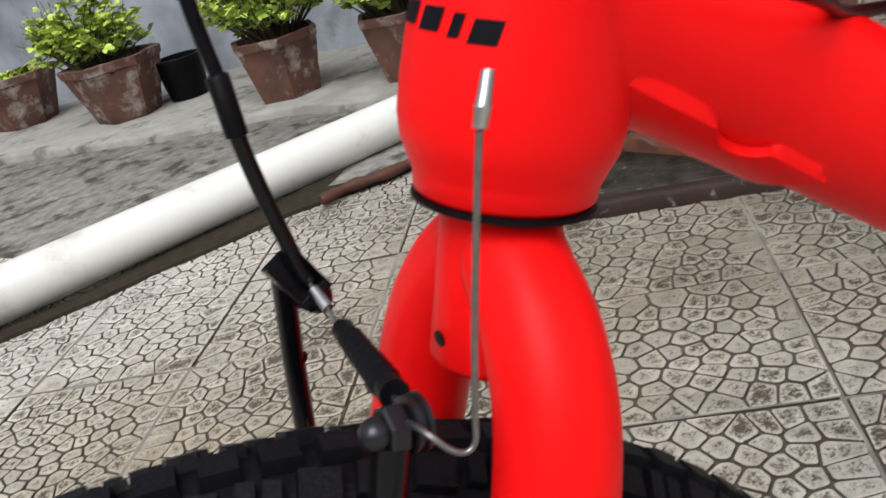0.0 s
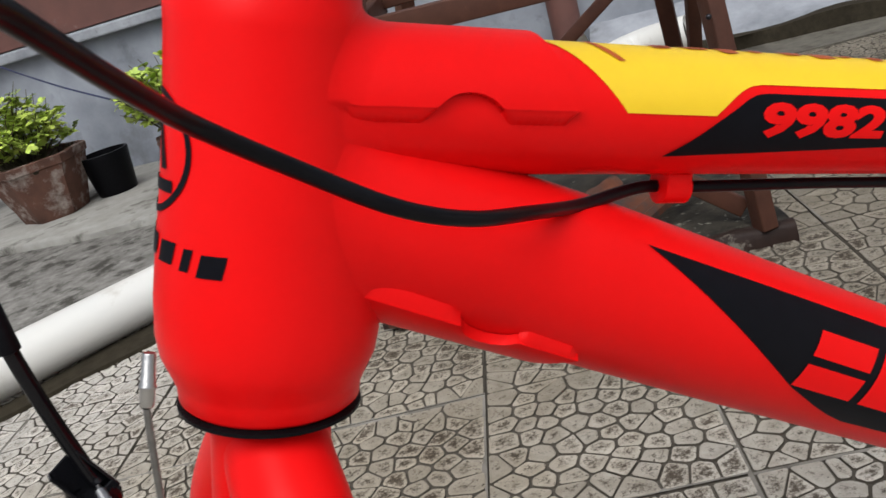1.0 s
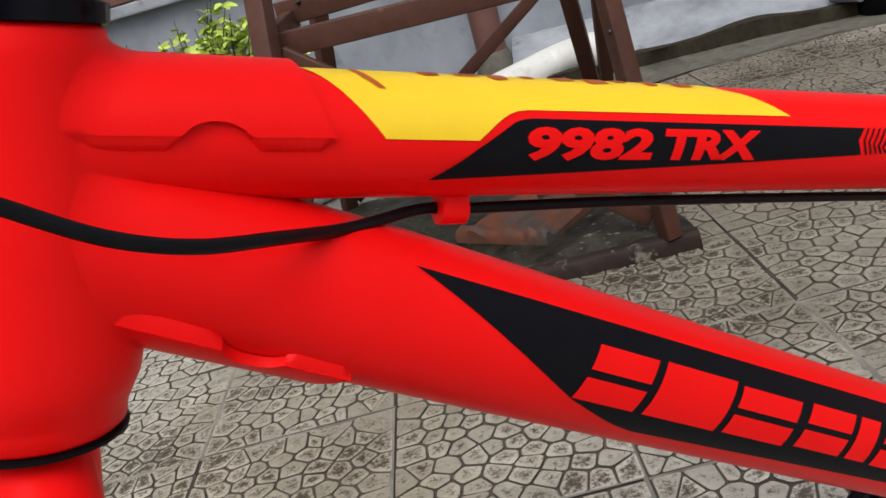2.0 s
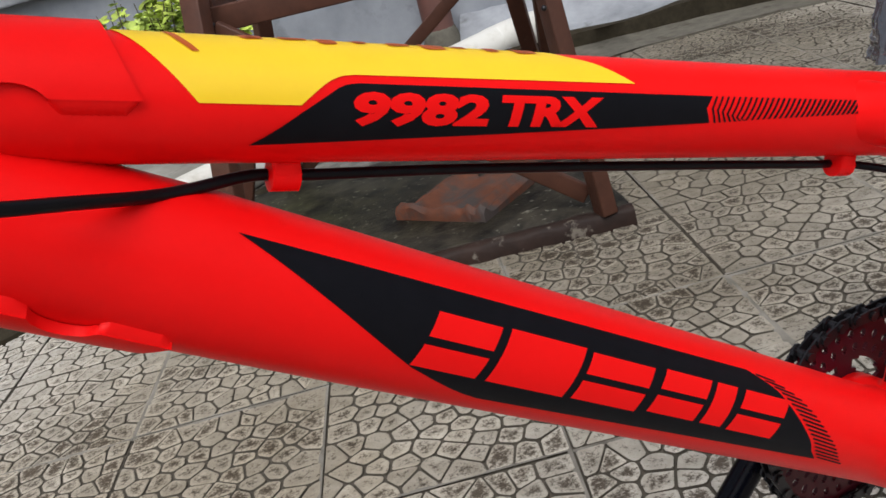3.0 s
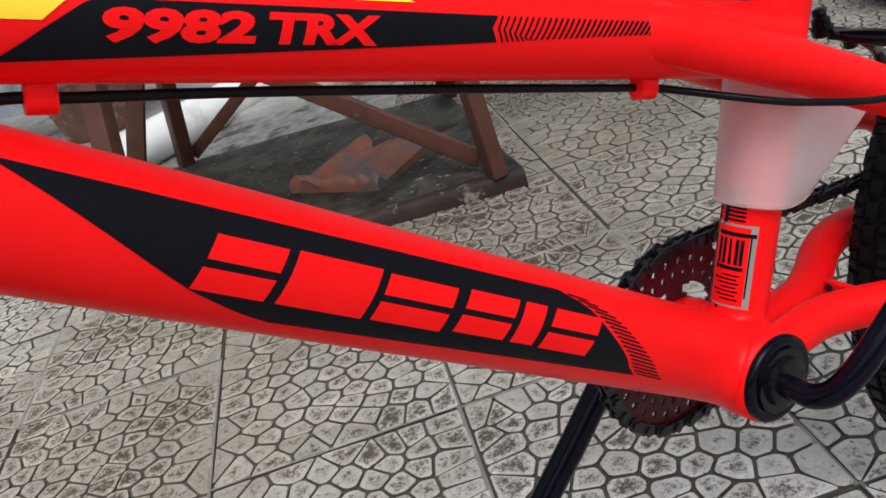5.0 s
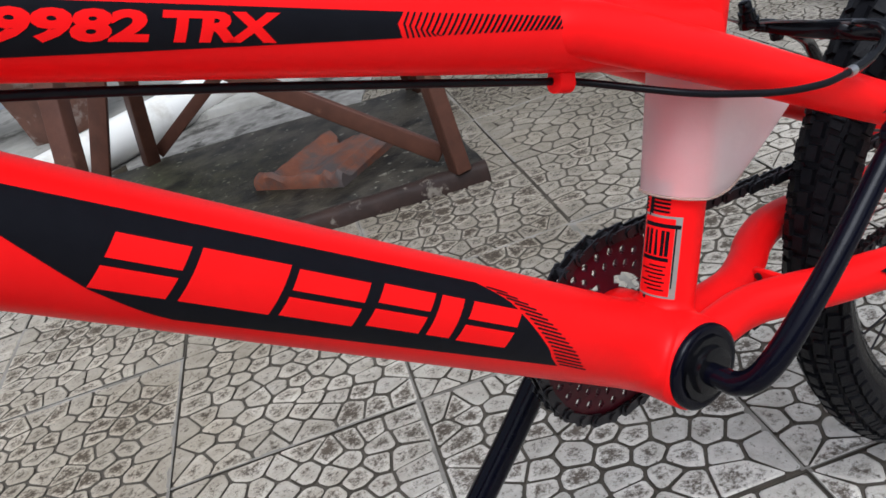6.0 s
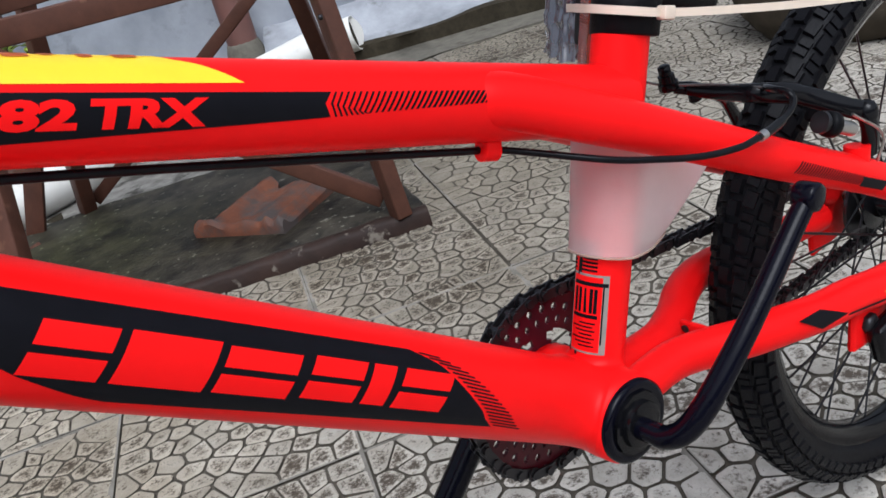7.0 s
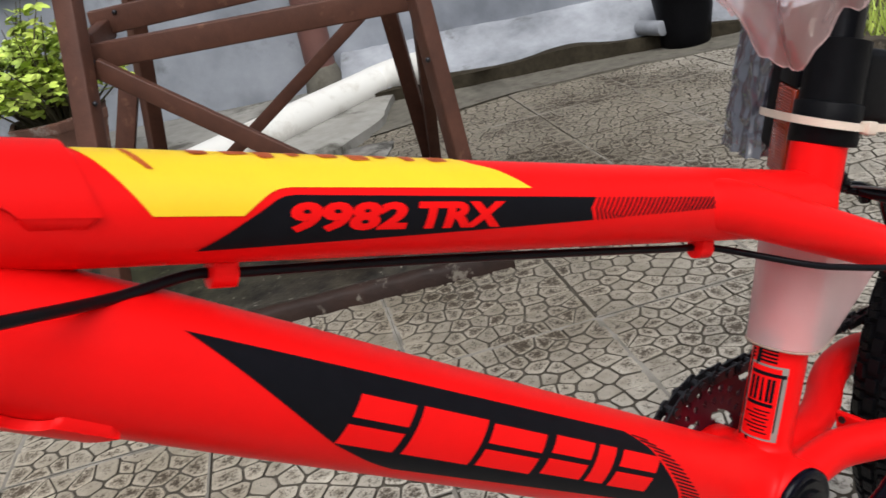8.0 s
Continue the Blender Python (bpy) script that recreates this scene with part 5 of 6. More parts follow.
for v in film.verts:
    a = v.co.x * 2 * math.pi * 0.9 + math.pi / 2
    z = v.co.y * 0.092
    w = noise.noise(Vector((v.co.x * 9, v.co.y * 2.5, 2.2))) * 0.005 + noise.noise(Vector((v.co.x * 24, v.co.y * 4.5, 7.0))) * 0.0036 - abs(noise.noise(Vector((v.co.x * 12, v.co.y * 8, 3.0)))) * 0.003
    v.co = PD @ Vector((0.0695 + (0.027 + w) * math.cos(a), -0.004 + (0.011 + w) * math.sin(a), z + 0.006))
under_thing(part("film", film, WRAP, pedal, "crumpled clear plastic film"), pedal)

# the saddle's plastic bag
bag = thing("plastic_bag", "crumpled clear pinkish plastic bag pulled over the saddle", "plastic bag", Matrix.Translation((0.1, 0, 0.58)))
bag_bm = bmesh.new()
bmesh.ops.create_grid(bag_bm, x_segments=144, y_segments=60, size=0.5)
for v in bag_bm.verts:
    a = v.co.x * 2 * math.pi
    f = v.co.y + 0.5
    z = 0.72 - 0.122 * f
    squeeze = 1.08 - 0.35 * f ** 2
    w = 1 + 0.16 * f * noise.noise(Vector((math.cos(a) * 2.2, math.sin(a) * 2.2, f * 3))) + 0.07 * noise.noise(Vector((math.cos(a) * 7, math.sin(a) * 7, f * 5))) - 0.10 * abs(noise.noise(Vector((math.cos(a) * 5 + f * 1.5, math.sin(a) * 5, f * 2.2 + 3))))
    drop = 0.036 * f * noise.noise(Vector((math.cos(a) * 1.7, math.sin(a) * 1.7, 9.1))) + 0.009 * f ** 3 * noise.noise(Vector((math.cos(a) * 9, math.sin(a) * 9, 1.0)))
    hang = -0.028 * f * max(0.0, -math.cos(a - 0.5)) ** 3
    v.co = (0.115 + 0.135 * squeeze * w * math.cos(a), 0.08 * squeeze * w * math.sin(a), z + drop + hang)
bag_bm.verts.ensure_lookup_table()
hem = [v.co.copy() for v in bag_bm.verts[-145:]]
under_thing(part("bag_film", bag_bm, BAG, bag), bag)
under_thing(part("bag_hem", one(tube, hem, 0.0004, 5, False), BAG, bag, "thin gathered hem"), bag)

# a frosted plastic guard folded round the seat tube
guard = thing("plastic_guard", "frosted translucent plastic guard wrapped round the red seat tube", "guard", Matrix.Translation((0.05, 0, 0.4)))
guard_bm = bmesh.new()
SEAT_BACK = Vector((0.933, 0, -0.36))
rows = []
for j in range(15):
    f = j / 14
    c = SEAT + SEAT_DIR * (0.087 + 0.068 * f)
    back = 0.050 + 0.056 * f ** 0.8
    side = 0.0205 + 0.004 * f
    fore = 0.0195 + 0.002 * f
    row = []
    for k in range(40):
        a = 2 * math.pi * k / 40
        x = (back if math.cos(a) > 0 else fore) * math.cos(a)
        y = side * math.sin(a) * (1 - 0.35 * max(0.0, math.cos(a)))
        w = 0.0006 * noise.noise(Vector((x * 90, y * 90, f * 5)))
        row.append(guard_bm.verts.new(c + SEAT_BACK * (x + w) + Vector((0, y + w, 0)) + SEAT_DIR * 0.012 * (1 - f) * max(0.0, x / back) ** 2))
    rows.append(row)
for a, b in zip(rows, rows[1:]):
    for k in range(40):
        guard_bm.faces.new((a[k], a[(k + 1) % 40], b[(k + 1) % 40], b[k]))
bmesh.ops.recalc_face_normals(guard_bm, faces=guard_bm.faces)
edge = [v.co.copy() for v in rows[0]]
under_thing(part("guard_sheet", guard_bm, FROST, guard), guard)
rim_bm = bmesh.new()
tube(rim_bm, [p - SEAT_DIR * 0.0008 for p in edge] + [edge[0] - SEAT_DIR * 0.0008], 0.0008, 8, False)
under_thing(part("guard_rim", rim_bm, FROST_RIM, guard, "yellowed rolled rim"), guard)

# ---- the yard's things ----
pipe = thing("drain_pipe", "long white plastic drain pipe lying on the ground", "pipe", Matrix.Translation((1.42, 2.52, 0)))
PIPE_A, PIPE_B, PIPE_R = Vector((-2.45, 1.098, 0.064)), Vector((1.185, 2.457, 0.064)), 0.058
pipe_dir = (PIPE_B - PIPE_A).normalized()
pb = bmesh.new()
lathe(pb, PIPE_B, -pipe_dir, [(0, PIPE_R + 0.001), (0.05, PIPE_R + 0.001), (0.055, PIPE_R), (4.1, PIPE_R), (4.1, PIPE_R - 0.004), (0.0, PIPE_R - 0.002)], 40, True)
under_thing(part("pipe_wall", pb, PVC, pipe), pipe)
# an elbow at the far end, its mouth open to the yard
MOUTH, MOUTH_DIR = Vector((1.295, 2.255, 0.1)), Vector((0.69, -0.725, 0.12)).normalized()
CORNER = Vector((1.255, 2.44, 0.078))
bend = []
for k in range(13):
    f = k / 12
    bend.append((PIPE_B - pipe_dir * 0.01) * (1 - f) ** 2 + CORNER * 2 * f * (1 - f) + (MOUTH - MOUTH_DIR * 0.02) * f * f)
eb = bmesh.new()
tube(eb, bend, PIPE_R, 32)
lathe(eb, MOUTH, -MOUTH_DIR, [(0.045, PIPE_R - 0.003), (0.0, PIPE_R - 0.003), (0, PIPE_R + 0.001), (0.04, PIPE_R + 0.001), (0.046, PIPE_R)], 40)
under_thing(part("elbow", eb, PVC, pipe), pipe)
# soil-coloured disc closing the mouth, gives the inside its shade
under_thing(part("silt", one(lathe, MOUTH - MOUTH_DIR * 0.012, MOUTH_DIR, [(0, PIPE_R - 0.0025), (0.002, 0.03), (0.001, 0.0)], 32), SOIL, pipe, "dark disc standing in for the shade inside the pipe mouth"), pipe)


def pot(x, y, z, turn, rim, base, high, name="flower_pot", mat=TERRACOTTA, label="", sides=6, group="flower pots"):
    """A six-sided pot with a thick rim, hollow, filled with soil."""
    th = thing(name, label, "flower pot", Matrix.Translation((x, y, z)) @ Matrix.Rotation(turn, 4, "Z"), group)
    bm = bmesh.new()
    prof = [(0, base * 0.97), (0.006, base), (high * 0.84, base + (rim - base) * 0.82), (high * 0.86, rim * 0.97), (high * 0.985, rim), (high, rim * 0.985), (high, rim * 0.88), (high * 0.84, rim * 0.85), (high * 0.84, 0.001)]
    lathe(bm, (0, 0, 0), (0, 0, 1), prof, sides if sides < 12 else 36)
    if sides < 12:
        bmesh.ops.subdivide_edges(bm, edges=bm.edges[:], cuts=3, use_grid_fill=True)
        for v in bm.verts:
            w = noise.noise_vector(v.co * 22 + Vector((x, y, 0)) * 7)
            v.co += w * 0.0035
    ob = part("pot_wall", bm, mat, th, smooth=sides >= 12)
    if sides < 12:
        for p in ob.data.polygons:
            p.use_smooth = True
        flat_shaded(ob, 35)
    soil = bmesh.new()
    lathe(soil, (0, 0, high * 0.80), (0, 0, 1), [(0, rim * 0.8), (high * 0.07, rim * 0.83), (high * 0.10, rim * 0.5), (high * 0.11, 0.002)], 24)
    part("soil", soil, SOIL, th)
    return th


def leaf_shape(bm, m, long, wide):
    """One rounded, folded leaf with a short stalk."""
    pts = [(0, 0), (0.28, 0.38), (0.62, 0.5), (0.88, 0.3), (1, 0)]
    mid = [bm.verts.new(m @ Vector((a * long, 0, -0.1 * long * (a - 0.2) ** 2))) for a, _ in pts]
    for s in (1, -1):
        out = [bm.verts.new(m @ Vector((a * long, s * b * wide, 0.16 * b * long - 0.1 * long * (a - 0.2) ** 2))) for a, b in pts[1:-1]]
        bm.faces.new((mid[0], mid[1], out[0]) if s < 0 else (mid[0], out[0], mid[1]))
        for k in range(2):
            q = (mid[k + 1], mid[k + 2], out[k + 1], out[k])
            bm.faces.new(q if s < 0 else q[::-1])
        q = (mid[3], mid[4], out[2])
        bm.faces.new(q if s < 0 else q[::-1])


def plant(name, x, y, z, spread, high, count, size, seed, label):
    """A bushy pot plant: branching stems with clusters of small leaves."""
    rng = random.Random(seed)
    th = thing(name, label, "plant", Matrix.Translation((x, y, z)), "pot plants")
    stems, leaves = bmesh.new(), bmesh.new()
    for k in range(count):
        a, r = rng.uniform(0, 2 * math.pi), spread * math.sqrt(rng.uniform(0.02, 1))
        tip = Vector((r * math.cos(a), r * math.sin(a), high * (0.45 + 0.55 * rng.random()) * (1.05 - 0.45 * (r / spread) ** 2)))
        root = Vector((0.25 * r * math.cos(a + 0.4), 0.25 * r * math.sin(a + 0.4), 0))
        mid = root.lerp(tip, 0.5) + Vector((rng.uniform(-1, 1), rng.uniform(-1, 1), 0.6)) * 0.12 * high
        line = smooth_line([root, mid, tip], 4)
        tube(stems, line, [0.0042 - 0.003 * i / (len(line) - 1) for i in range(len(line))], 5, caps=False)
        for j in range(11):
            f = rng.uniform(0.45, 1.0)
            p = line[min(len(line) - 1, int(f * (len(line) - 1)))]
            yaw, pitch = rng.uniform(0, 2 * math.pi), rng.uniform(-0.5, 0.7)
            m = Matrix.Translation(p + Vector((rng.uniform(-1, 1), rng.uniform(-1, 1), rng.uniform(-0.5, 1))) * size * 0.35) @ Matrix.Rotation(yaw, 4, "Z") @ Matrix.Rotation(-pitch, 4, "Y") @ Matrix.Rotation(rng.uniform(-0.7, 0.7), 4, "X")
            s = size * rng.uniform(0.6, 1.15)
            for fan, part_size in ((0.0, 0.8), (0.95, 0.62), (-0.95, 0.62)):
                leaf_shape(leaves, m @ Matrix.Rotation(fan, 4, "Z"), s * part_size, s * part_size * 0.62)
    part("stem", stems, STEM, th, "thin woody branching stems")["kind"] = "stuff"
    ob = part("foliage", leaves, LEAF, th, "bright yellow-green rounded leaves")
    ob["kind"] = "stuff"
    return th


POT_LABEL = "weathered six-sided terracotta flower pot with lime stains"
pot(-1.33, 4.02, 0.036, 0.2, 0.20, 0.13, 0.225, label=POT_LABEL + ", full of grassy soil")
pot(-0.845, 3.42, 0.036, 0.05, 0.20, 0.125, 0.235, label=POT_LABEL)
pot(-0.255, 2.87, 0.036, 0.5, 0.165, 0.115, 0.215, label=POT_LABEL)
pot(0.14, 2.59, 0.036, 0.3, 0.165, 0.115, 0.215, label=POT_LABEL + " behind the trestle")
pot(-0.605, 3.45, 0.036, 0.0, 0.098, 0.078, 0.165, "nursery_pot", BLACK_PLASTIC, "small round black plastic nursery pot", 24)
plant("pot_plant", -0.895, 3.44, 0.215, 0.25, 0.36, 90, 0.048, 11, "bushy yellow-green plant growing in a terracotta pot")
plant("pot_plant", -0.255, 2.88, 0.205, 0.25, 0.37, 90, 0.046, 12, "bushy green plant growing in a terracotta pot")
plant("pot_plant", 0.14, 2.60, 0.195, 0.25, 0.42, 100, 0.046, 13, "bushy bright green plant behind the trestle")
plant("grass_tuft", -1.33, 4.02, 0.22, 0.16, 0.07, 24, 0.03, 14, "short grassy growth in a terracotta pot")

# a thin blue wire strung in front of the pots
wire = thing("blue_wire", "thin dark blue wire sagging in front of the flower pots", "wire", Matrix.Translation((-1.2, 3.15, 0.3)))
under_thing(part("strand", one(tube, smooth_line([(-1.22, 4.41, 0.83), (-1.07, 4.2, 0.754), (-0.88, 3.9, 0.62), (-0.66, 3.45, 0.49), (-0.447, 3.12, 0.375), (-0.35, 3.0, 0.30), (-0.28, 2.9, 0.245), (-0.255, 2.87, 0.215)], 8), 0.0035, 6), BLUE_WIRE, wire), wire)

# the brown wooden trestle
trestle = thing("wooden_trestle", "old brown-painted wooden trestle stand with crossed braces", "trestle", Matrix.Translation((0.3, 1.35, 0.026)))
BEAMS = (("leg", (-0.12, 1.222, 0.004), (0.035, 1.379, 0.70), 0.038, 0.036), ("leg", (0.486, 0.952, 0.024), (0.492, 1.020, 0.56), 0.030, 0.036),
         ("leg", (0.178, 1.852, 0.026), (0.198, 1.618, 0.60), 0.034, 0.036), ("leg", (0.761, 1.521, 0.026), (0.573, 1.275, 0.60), 0.034, 0.034),
         ("leg", (0.758, 1.50, 0.026), (0.578, 1.135, 0.60), 0.026, 0.034),
         ("rail", (0.030, 1.392, 0.506), (0.545, 1.105, 0.490), 0.026, 0.046), ("rail", (0.086, 1.56, 0.549), (0.654, 1.315, 0.551), 0.024, 0.05),
         ("brace", (0.020, 1.352, 0.493), (0.487, 1.000, 0.052), 0.016, 0.034), ("brace", (0.692, 1.504, 0.455), (0.205, 1.858, 0.045), 0.016, 0.030),
         ("rail", (0.032, 1.40, 0.525), (0.118, 1.57, 0.535), 0.024, 0.04), ("rail", (0.53, 1.12, 0.52), (0.64, 1.30, 0.535), 0.024, 0.04))
for name, a, b, w, d in BEAMS:
    bm = bmesh.new()
    bar_between(bm, a, b, w, d, 0.003)
    under_thing(part(name, bm, WOOD, trestle), trestle)
for p in ((-0.012, 1.30, 0.44), (0.022, 1.36, 0.50), (0.462, 0.975, 0.40), (0.128, 1.528, 0.563)):
    bm = bmesh.new()
    bmesh.ops.create_uvsphere(bm, u_segments=10, v_segments=6, radius=0.005, matrix=Matrix.Translation(p))
    under_thing(part("bolt_head", bm, DARK_STEEL, trestle), trestle)
board = thing("wooden_board", "loose pale brown wooden board standing beside the trestle", "board", Matrix.Translation((0.08, 1.87, 0.026)))
bm = bmesh.new()
bar_between(bm, (0.044, 1.865, 0.010), (0.167, 1.747, 0.40), 0.012, 0.046, 0.002)
under_thing(part("plank", bm, WOOD, board), board)

# a broken clay roof tile on the slab
tile_thing = thing("roof_tile", "broken curved terracotta roof tile lying on the slab", "roof tile", Matrix.Translation((0.363, 1.261, 0.028)))
bm = bmesh.new()
TM = Matrix.Translation((0.363, 1.261, 0.031)) @ Matrix.Rotation(radians(26), 4, "Z") @ Matrix.Rotation(radians(-2), 4, "Y")
grid = []
for i in range(37):
    row = []
    for j in range(45):
        f, y = i / 36, -0.112 + 0.224 * j / 44
        # the far end is broken, with a deep notch beside the big roll
        end = 0.128 - 0.028 * math.exp(-((y - 0.028) / 0.012) ** 2) + 0.014 * noise.noise(Vector((0, y * 45, 3))) - 0.03 * max(0, (y - 0.085) / 0.027)
        x = -0.088 + f * (end + 0.088)
        roll = (0.019 * math.exp(-((y - 0.068) / 0.024) ** 2) + 0.012 * math.exp(-((y + 0.072) / 0.010) ** 2)
                + 0.011 * math.exp(-((y + 0.102) / 0.009) ** 2) + 0.007 * math.exp(-((y + 0.02) / 0.022) ** 2))
        lip = 0.017 * math.exp(-((x + 0.078) / 0.010) ** 2) * (1 - 0.45 * math.exp(-((y - 0.068) / 0.024) ** 2))
        knob = 0.010 * math.exp(-((x + 0.072) / 0.014) ** 2 - ((y - 0.096) / 0.013) ** 2)
        row.append((x, y, 0.010 + roll + lip + knob + 0.0015 * noise.noise(Vector((x * 60, y * 60, 1)))))
    grid.append(row)
top = [[bm.verts.new(TM @ Vector(p)) for p in r] for r in grid]
bot = [[bm.verts.new(TM @ Vector((p[0], p[1], -0.002))) for p in r] for r in grid]
for i in range(36):
    for j in range(44):
        bm.faces.new((top[i][j], top[i + 1][j], top[i + 1][j + 1], top[i][j + 1]))
        bm.faces.new((bot[i][j], bot[i][j + 1], bot[i + 1][j + 1], bot[i + 1][j]))
rim = [(i, 0) for i in range(37)] + [(36, j) for j in range(1, 45)] + [(i, 44) for i in range(35, -1, -1)] + [(0, j) for j in range(43, 0, -1)]
for a, b in zip(rim, rim[1:] + rim[:1]):
    bm.faces.new((top[a[0]][a[1]], bot[a[0]][a[1]], bot[b[0]][b[1]], top[b[0]][b[1]]))
bmesh.ops.recalc_face_normals(bm, faces=bm.faces)
under_thing(flat_shaded(part("tile_body", bm, CLAY_TILE, tile_thing), 40), tile_thing)

# a rusty standpipe at the wall
stand = thing("wall_pipe", "rusty red-brown pipe standing at the wall on a cement foot", "pipe", Matrix.Translation((1.07, 2.62, 0.12)))
under_thing(part("pipe_wall", one(tube, [(1.06, 2.63, 0.14), (1.075, 2.64, 1.2), (1.08, 2.645, 2.3)], 0.055, 24), RUST_POST, stand), stand)
under_thing(part("cement_foot", one(lathe, (1.06, 2.63, 0.06), (0, 0, 1), [(0, 0.072), (0.06, 0.066), (0.085, 0.058), (0.09, 0.054)], 14), DUST, stand), stand)

# a broad stone planter and a dark bucket with a pipe stub
planter = thing("stone_planter", "broad mossy stone planter bowl filled with grass", "planter", Matrix.Translation((1.79, 0.72, 0)))
bm = bmesh.new()
lathe(bm, (0, 0, 0), (0, 0, 1), [(0, 0.28), (0.01, 0.305), (0.06, 0.34), (0.12, 0.355), (0.165, 0.35), (0.18, 0.342), (0.18, 0.31), (0.15, 0.305), (0.15, 0.01)], 40)
for v in bm.verts:
    v.co += noise.noise_vector(v.co * 9) * 0.012 + noise.noise_vector(v.co * 31) * 0.004
bmesh.ops.subdivide_edges(bm, edges=bm.edges[:], cuts=2, use_grid_fill=True)
for v in bm.verts:
    v.co += noise.noise_vector(v.co * 45) * 0.004
part("bowl", bm, STONE, planter)
bm = bmesh.new()
rng = random.Random(5)
for k in range(900):
    a, r = rng.uniform(0, 2 * math.pi), 0.29 * math.sqrt(rng.random())
    p = Vector((r * math.cos(a), r * math.sin(a), 0.15))
    t = p + Vector((rng.uniform(-0.03, 0.03), rng.uniform(-0.03, 0.03), rng.uniform(0.03, 0.075)))
    s = Vector((rng.uniform(-1, 1), rng.uniform(-1, 1), 0)).normalized() * 0.003
    bm.faces.new([bm.verts.new(q) for q in (p - s, p + s, t)])
tuft = part("grass", bm, LEAF, planter)
tuft["kind"] = "stuff"
bucket = thing("bucket", "dark dented plastic bucket standing by the kerb", "bucket", Matrix.Translation((2.005, 1.765, 0)))
bm = bmesh.new()
lathe(bm, (0, 0, 0), (0, 0, 1), [(0, 0.002), (0, 0.078), (0.01, 0.086), (0.06, 0.09), (0.12, 0.096), (0.2, 0.104), (0.21, 0.11), (0.225, 0.11), (0.225, 0.1), (0.05, 0.085), (0.05, 0.002)], 28)
for v in bm.verts:
    v.co += noise.noise_vector(v.co * 11) * 0.014 * min(1.0, v.co.z * 20)
part("bucket_wall", bm, BLACK_PLASTIC, bucket)
stub = thing("pipe_stub", "short grey pipe stub lying beside the dark bucket", "pipe", Matrix.Translation((1.93, 1.88, 0.02)))
under_thing(part("pipe_wall", one(lathe, (1.905, 1.875, 0.08), (-0.02, -1.0, 0.0), [(0, 0.02), (0.002, 0.025), (0.11, 0.025), (0.112, 0.02)], 20), KERB, stub), stub)
branch = thing("dry_branch", "dry brown branch lying beside the pipe", "branch", Matrix.Translation((-0.2, 1.85, 0.0)))
under_thing(part("wood", one(tube, smooth_line([(-0.345, 1.678, 0.02), (-0.27, 1.70, 0.024), (-0.19, 1.705, 0.022), (-0.09, 1.73, 0.026), (0.03, 1.765, 0.022)], 5), [0.0125 + 0.003 * math.sin(k * 1.3) for k in range(21)], 10), WOOD, branch), branch)

# ---- the paving: tiles cast with a crazy-stone pattern ----
SIZE, U0, V0 = 0.307, -0.129, 0.472


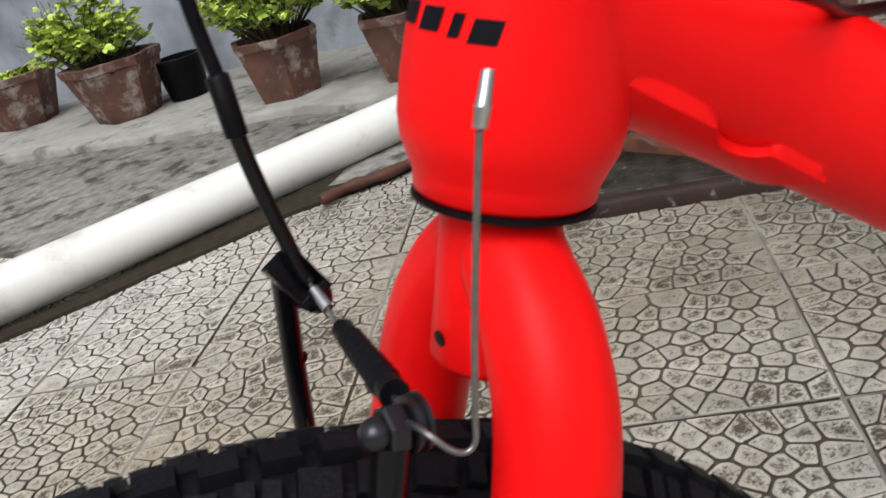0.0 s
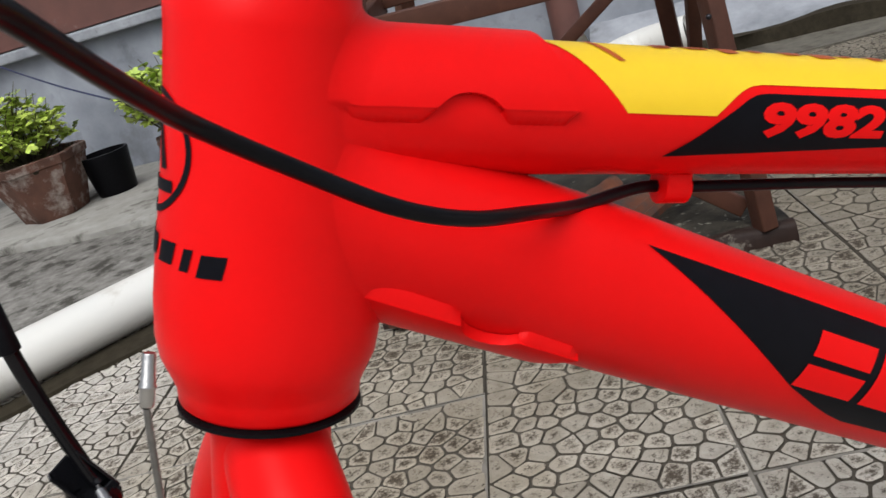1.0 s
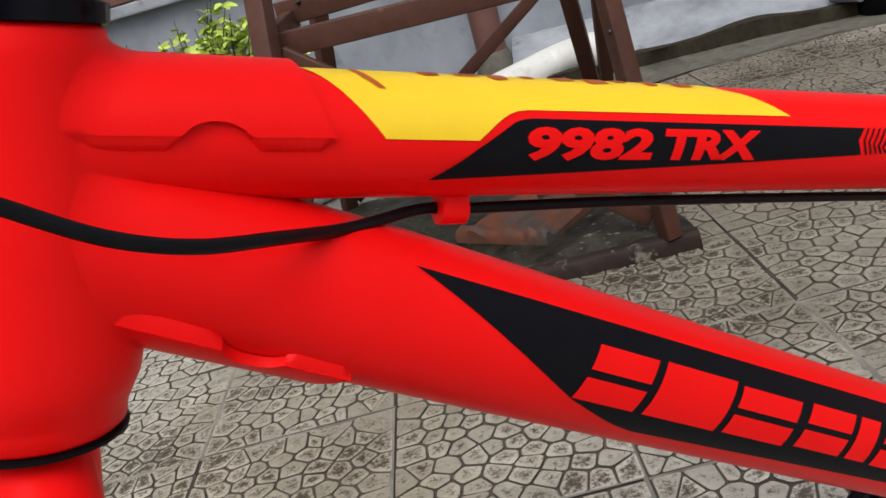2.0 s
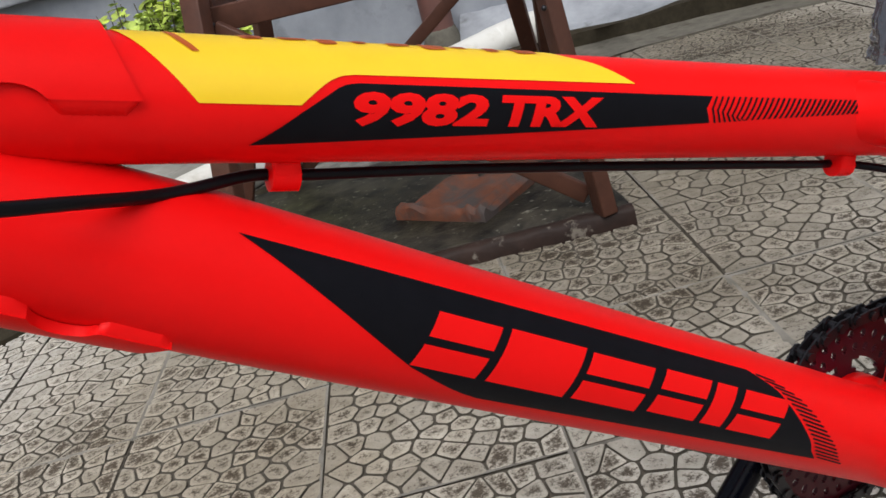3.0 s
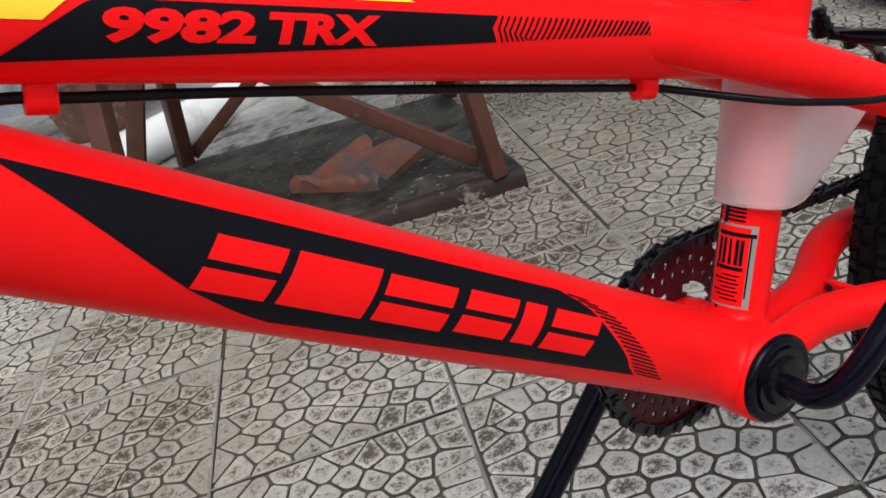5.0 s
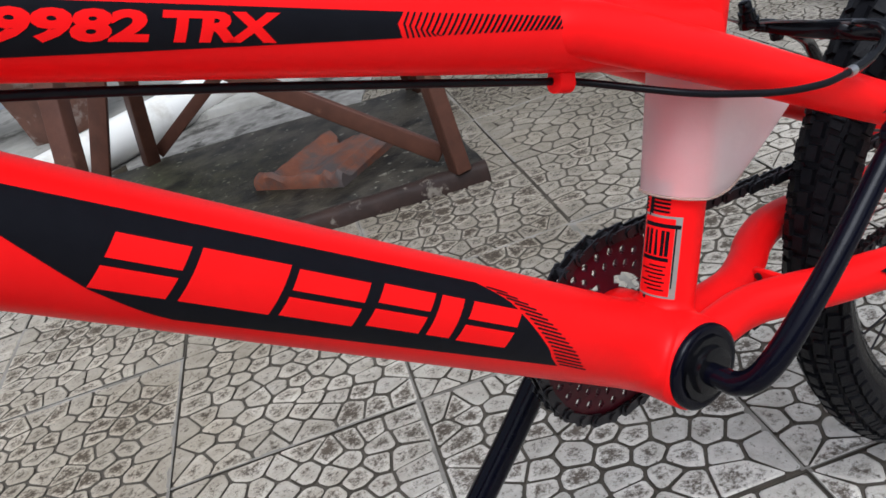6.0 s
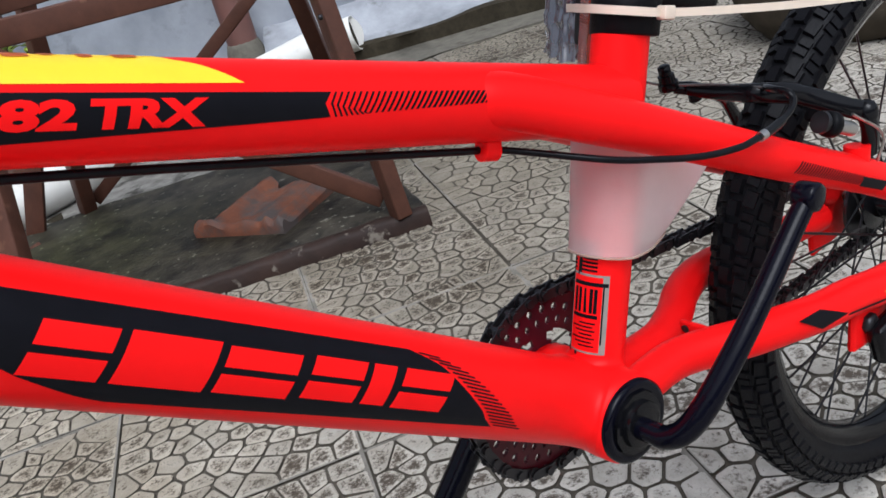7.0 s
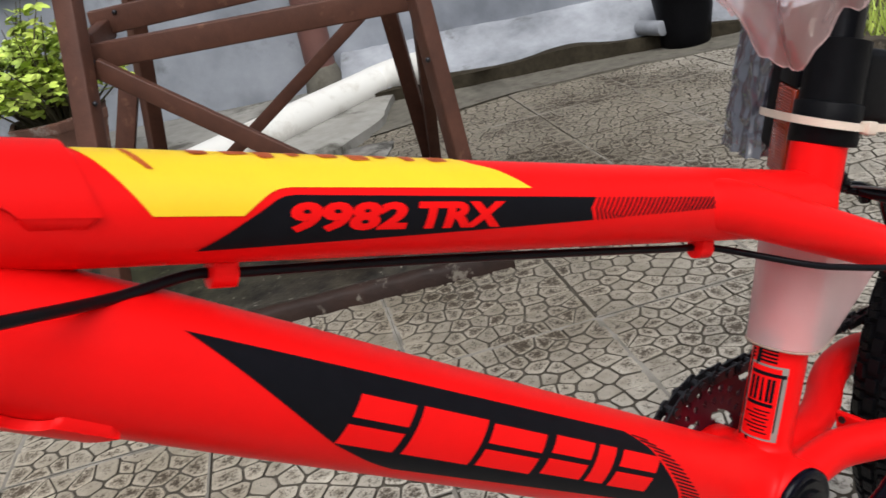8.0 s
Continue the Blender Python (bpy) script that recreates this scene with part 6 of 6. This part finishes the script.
def crazy_tile(seed):
    """One square cement tile: irregular stones with sunken joints between them."""
    rng = random.Random(seed)
    h = SIZE / 2
    seeds = []
    gap, wide, aside = rng.uniform(0.026, 0.032), rng.uniform(0.031, 0.039), rng.uniform(-0.07, 0.07)
    for ring in range(18):
        r = 0.012 + gap * ring
        count = max(3, round(2 * math.pi * r / wide))
        for k in range(count):
            a = 2 * math.pi * (k + rng.uniform(-0.27, 0.27)) / count
            q = r + rng.uniform(-0.006, 0.006)
            x, y = q * math.cos(a) + aside, q * math.sin(a) - h * 0.8
            if abs(x) < h - 0.009 and abs(y) < h - 0.009:
                seeds.append((x, y))
    bm = bmesh.new()
    hollow = bm.verts.layers.float.new("hollow")
    g = h - 0.0004
    base = [bm.verts.new((x, y, -0.0042)) for x, y in ((-g, -g), (g, -g), (g, g), (-g, g))]
    foot = [bm.verts.new((x, y, -0.014)) for x, y in ((-g, -g), (g, -g), (g, g), (-g, g))]
    joint = [bm.faces.new(base)]
    for k in range(4):
        joint.append(bm.faces.new((foot[k], foot[(k + 1) % 4], base[(k + 1) % 4], base[k])))
    for a in seeds:
        e = h - 0.0012
        poly = [(-e, -e), (e, -e), (e, e), (-e, e)]
        for b in seeds:
            if b is a:
                continue
            mx, my, dx, dy = (a[0] + b[0]) / 2, (a[1] + b[1]) / 2, b[0] - a[0], b[1] - a[1]
            out = []
            for p, q in zip(poly, poly[1:] + poly[:1]):
                sp, sq = (p[0] - mx) * dx + (p[1] - my) * dy, (q[0] - mx) * dx + (q[1] - my) * dy
                if sp <= 0:
                    out.append(p)
                if sp * sq < 0:
                    f = sp / (sp - sq)
                    out.append((p[0] + (q[0] - p[0]) * f, p[1] + (q[1] - p[1]) * f))
            poly = out
            if len(poly) < 3:
                break
        if len(poly) < 3:
            continue
        cx, cy = sum(p[0] for p in poly) / len(poly), sum(p[1] for p in poly) / len(poly)
        if min(math.dist((cx, cy), p) for p in poly) < 0.006:
            continue
        area = 0.5 * abs(sum(p[0] * q[1] - q[0] * p[1] for p, q in zip(poly, poly[1:] + poly[:1])))
        if area < 0.00013:
            continue
        soft = []
        for p, q, r in zip(poly[-1:] + poly[:-1], poly, poly[1:] + poly[:1]):
            for w in (p, r):
                d = math.dist(q, w)
                f = min(0.26, 0.0030 / max(d, 1e-6))
                soft.append((q[0] + (w[0] - q[0]) * f, q[1] + (w[1] - q[1]) * f))
        z, tx, ty = rng.uniform(-0.0008, 0.0006), rng.uniform(-0.02, 0.02), rng.uniform(-0.02, 0.02)
        rings = []
        for inset, low in ((0.0017, -0.0044), (0.0023, -0.0012), (0.0044, 0.0), (0.0095, -0.0004)):
            ring = []
            for x, y in soft:
                d = math.dist((x, y), (cx, cy))
                f = max(0.2, 1 - inset / max(d, 1e-6))
                px, py = cx + (x - cx) * f, cy + (y - cy) * f
                ring.append(bm.verts.new((px, py, low + (z + tx * (px - cx) + ty * (py - cy) if low > -0.004 else 0))))
            rings.append(ring)
        m = len(soft)
        for r, s in zip(rings, rings[1:]):
            for k in range(m):
                face = bm.faces.new((r[k], r[(k + 1) % m], s[(k + 1) % m], s[k]))
                if r is rings[0]:
                    joint.append(face)
        for k, ring in enumerate(rings):
            for v in ring:
                v[hollow] = (0.0, 0.0, 0.05, 0.5)[k]
        mid = bm.verts.new((cx, cy, z - 0.0008))
        mid[hollow] = 1.0
        for k in range(m):
            bm.faces.new((rings[-1][k], rings[-1][(k + 1) % m], mid))
    # grout smeared along two edges of the tile
    grout = []
    for side in range(2):
        near, far = [], []
        for k in range(25):
            a = -h + SIZE * k / 24
            w = 0.0035 + 0.004 * rng.random()
            for row, b, z in ((near, -g, -0.0002), (far, -g + w, -0.0009)):
                row.append(bm.verts.new((a, b, z) if side else (b, a, z)))
        for k in range(24):
            grout.append(bm.faces.new((near[k], near[k + 1], far[k + 1], far[k])))
    bm.normal_update()
    bmesh.ops.recalc_face_normals(bm, faces=[f for f in bm.faces if f not in grout])
    for f in grout:
        f.normal_update()
        if f.normal.z < 0:
            f.normal_flip()
        f.material_index = 2
    for f in joint:
        f.material_index = 1
    me = bpy.data.meshes.new("tile")
    bm.to_mesh(me)
    bm.free()
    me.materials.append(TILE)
    me.materials.append(TILE_JOINT)
    me.materials.append(TILE_GROUT)
    return me


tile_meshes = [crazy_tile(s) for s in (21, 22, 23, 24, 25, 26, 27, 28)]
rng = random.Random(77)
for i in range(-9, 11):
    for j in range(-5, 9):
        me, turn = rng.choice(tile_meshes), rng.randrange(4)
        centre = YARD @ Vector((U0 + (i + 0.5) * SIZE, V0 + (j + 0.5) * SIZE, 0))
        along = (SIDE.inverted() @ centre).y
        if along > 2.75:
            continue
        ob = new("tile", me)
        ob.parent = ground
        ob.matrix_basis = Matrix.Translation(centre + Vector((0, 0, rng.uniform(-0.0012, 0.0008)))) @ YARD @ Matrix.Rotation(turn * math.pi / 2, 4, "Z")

# the paving farther off, as plain joined slabs
rest = bmesh.new()
for i in range(-24, 26):
    for j in range(-22, 9):
        centre = YARD @ Vector((U0 + (i + 0.5) * SIZE, V0 + (j + 0.5) * SIZE, 0))
        if -9 <= i < 11 and -5 <= j < 9 or not -5.9 < (SIDE.inverted() @ centre).y < 2.75:
            continue
        box(rest, (SIZE - 0.007, SIZE - 0.007, 0.014), Matrix.Translation(centre + Vector((0, 0, -0.008))) @ YARD)
rest_ob = part("tile_rest", rest, TILE, ground, smooth=False)
rest_ob["kind"] = "stuff"
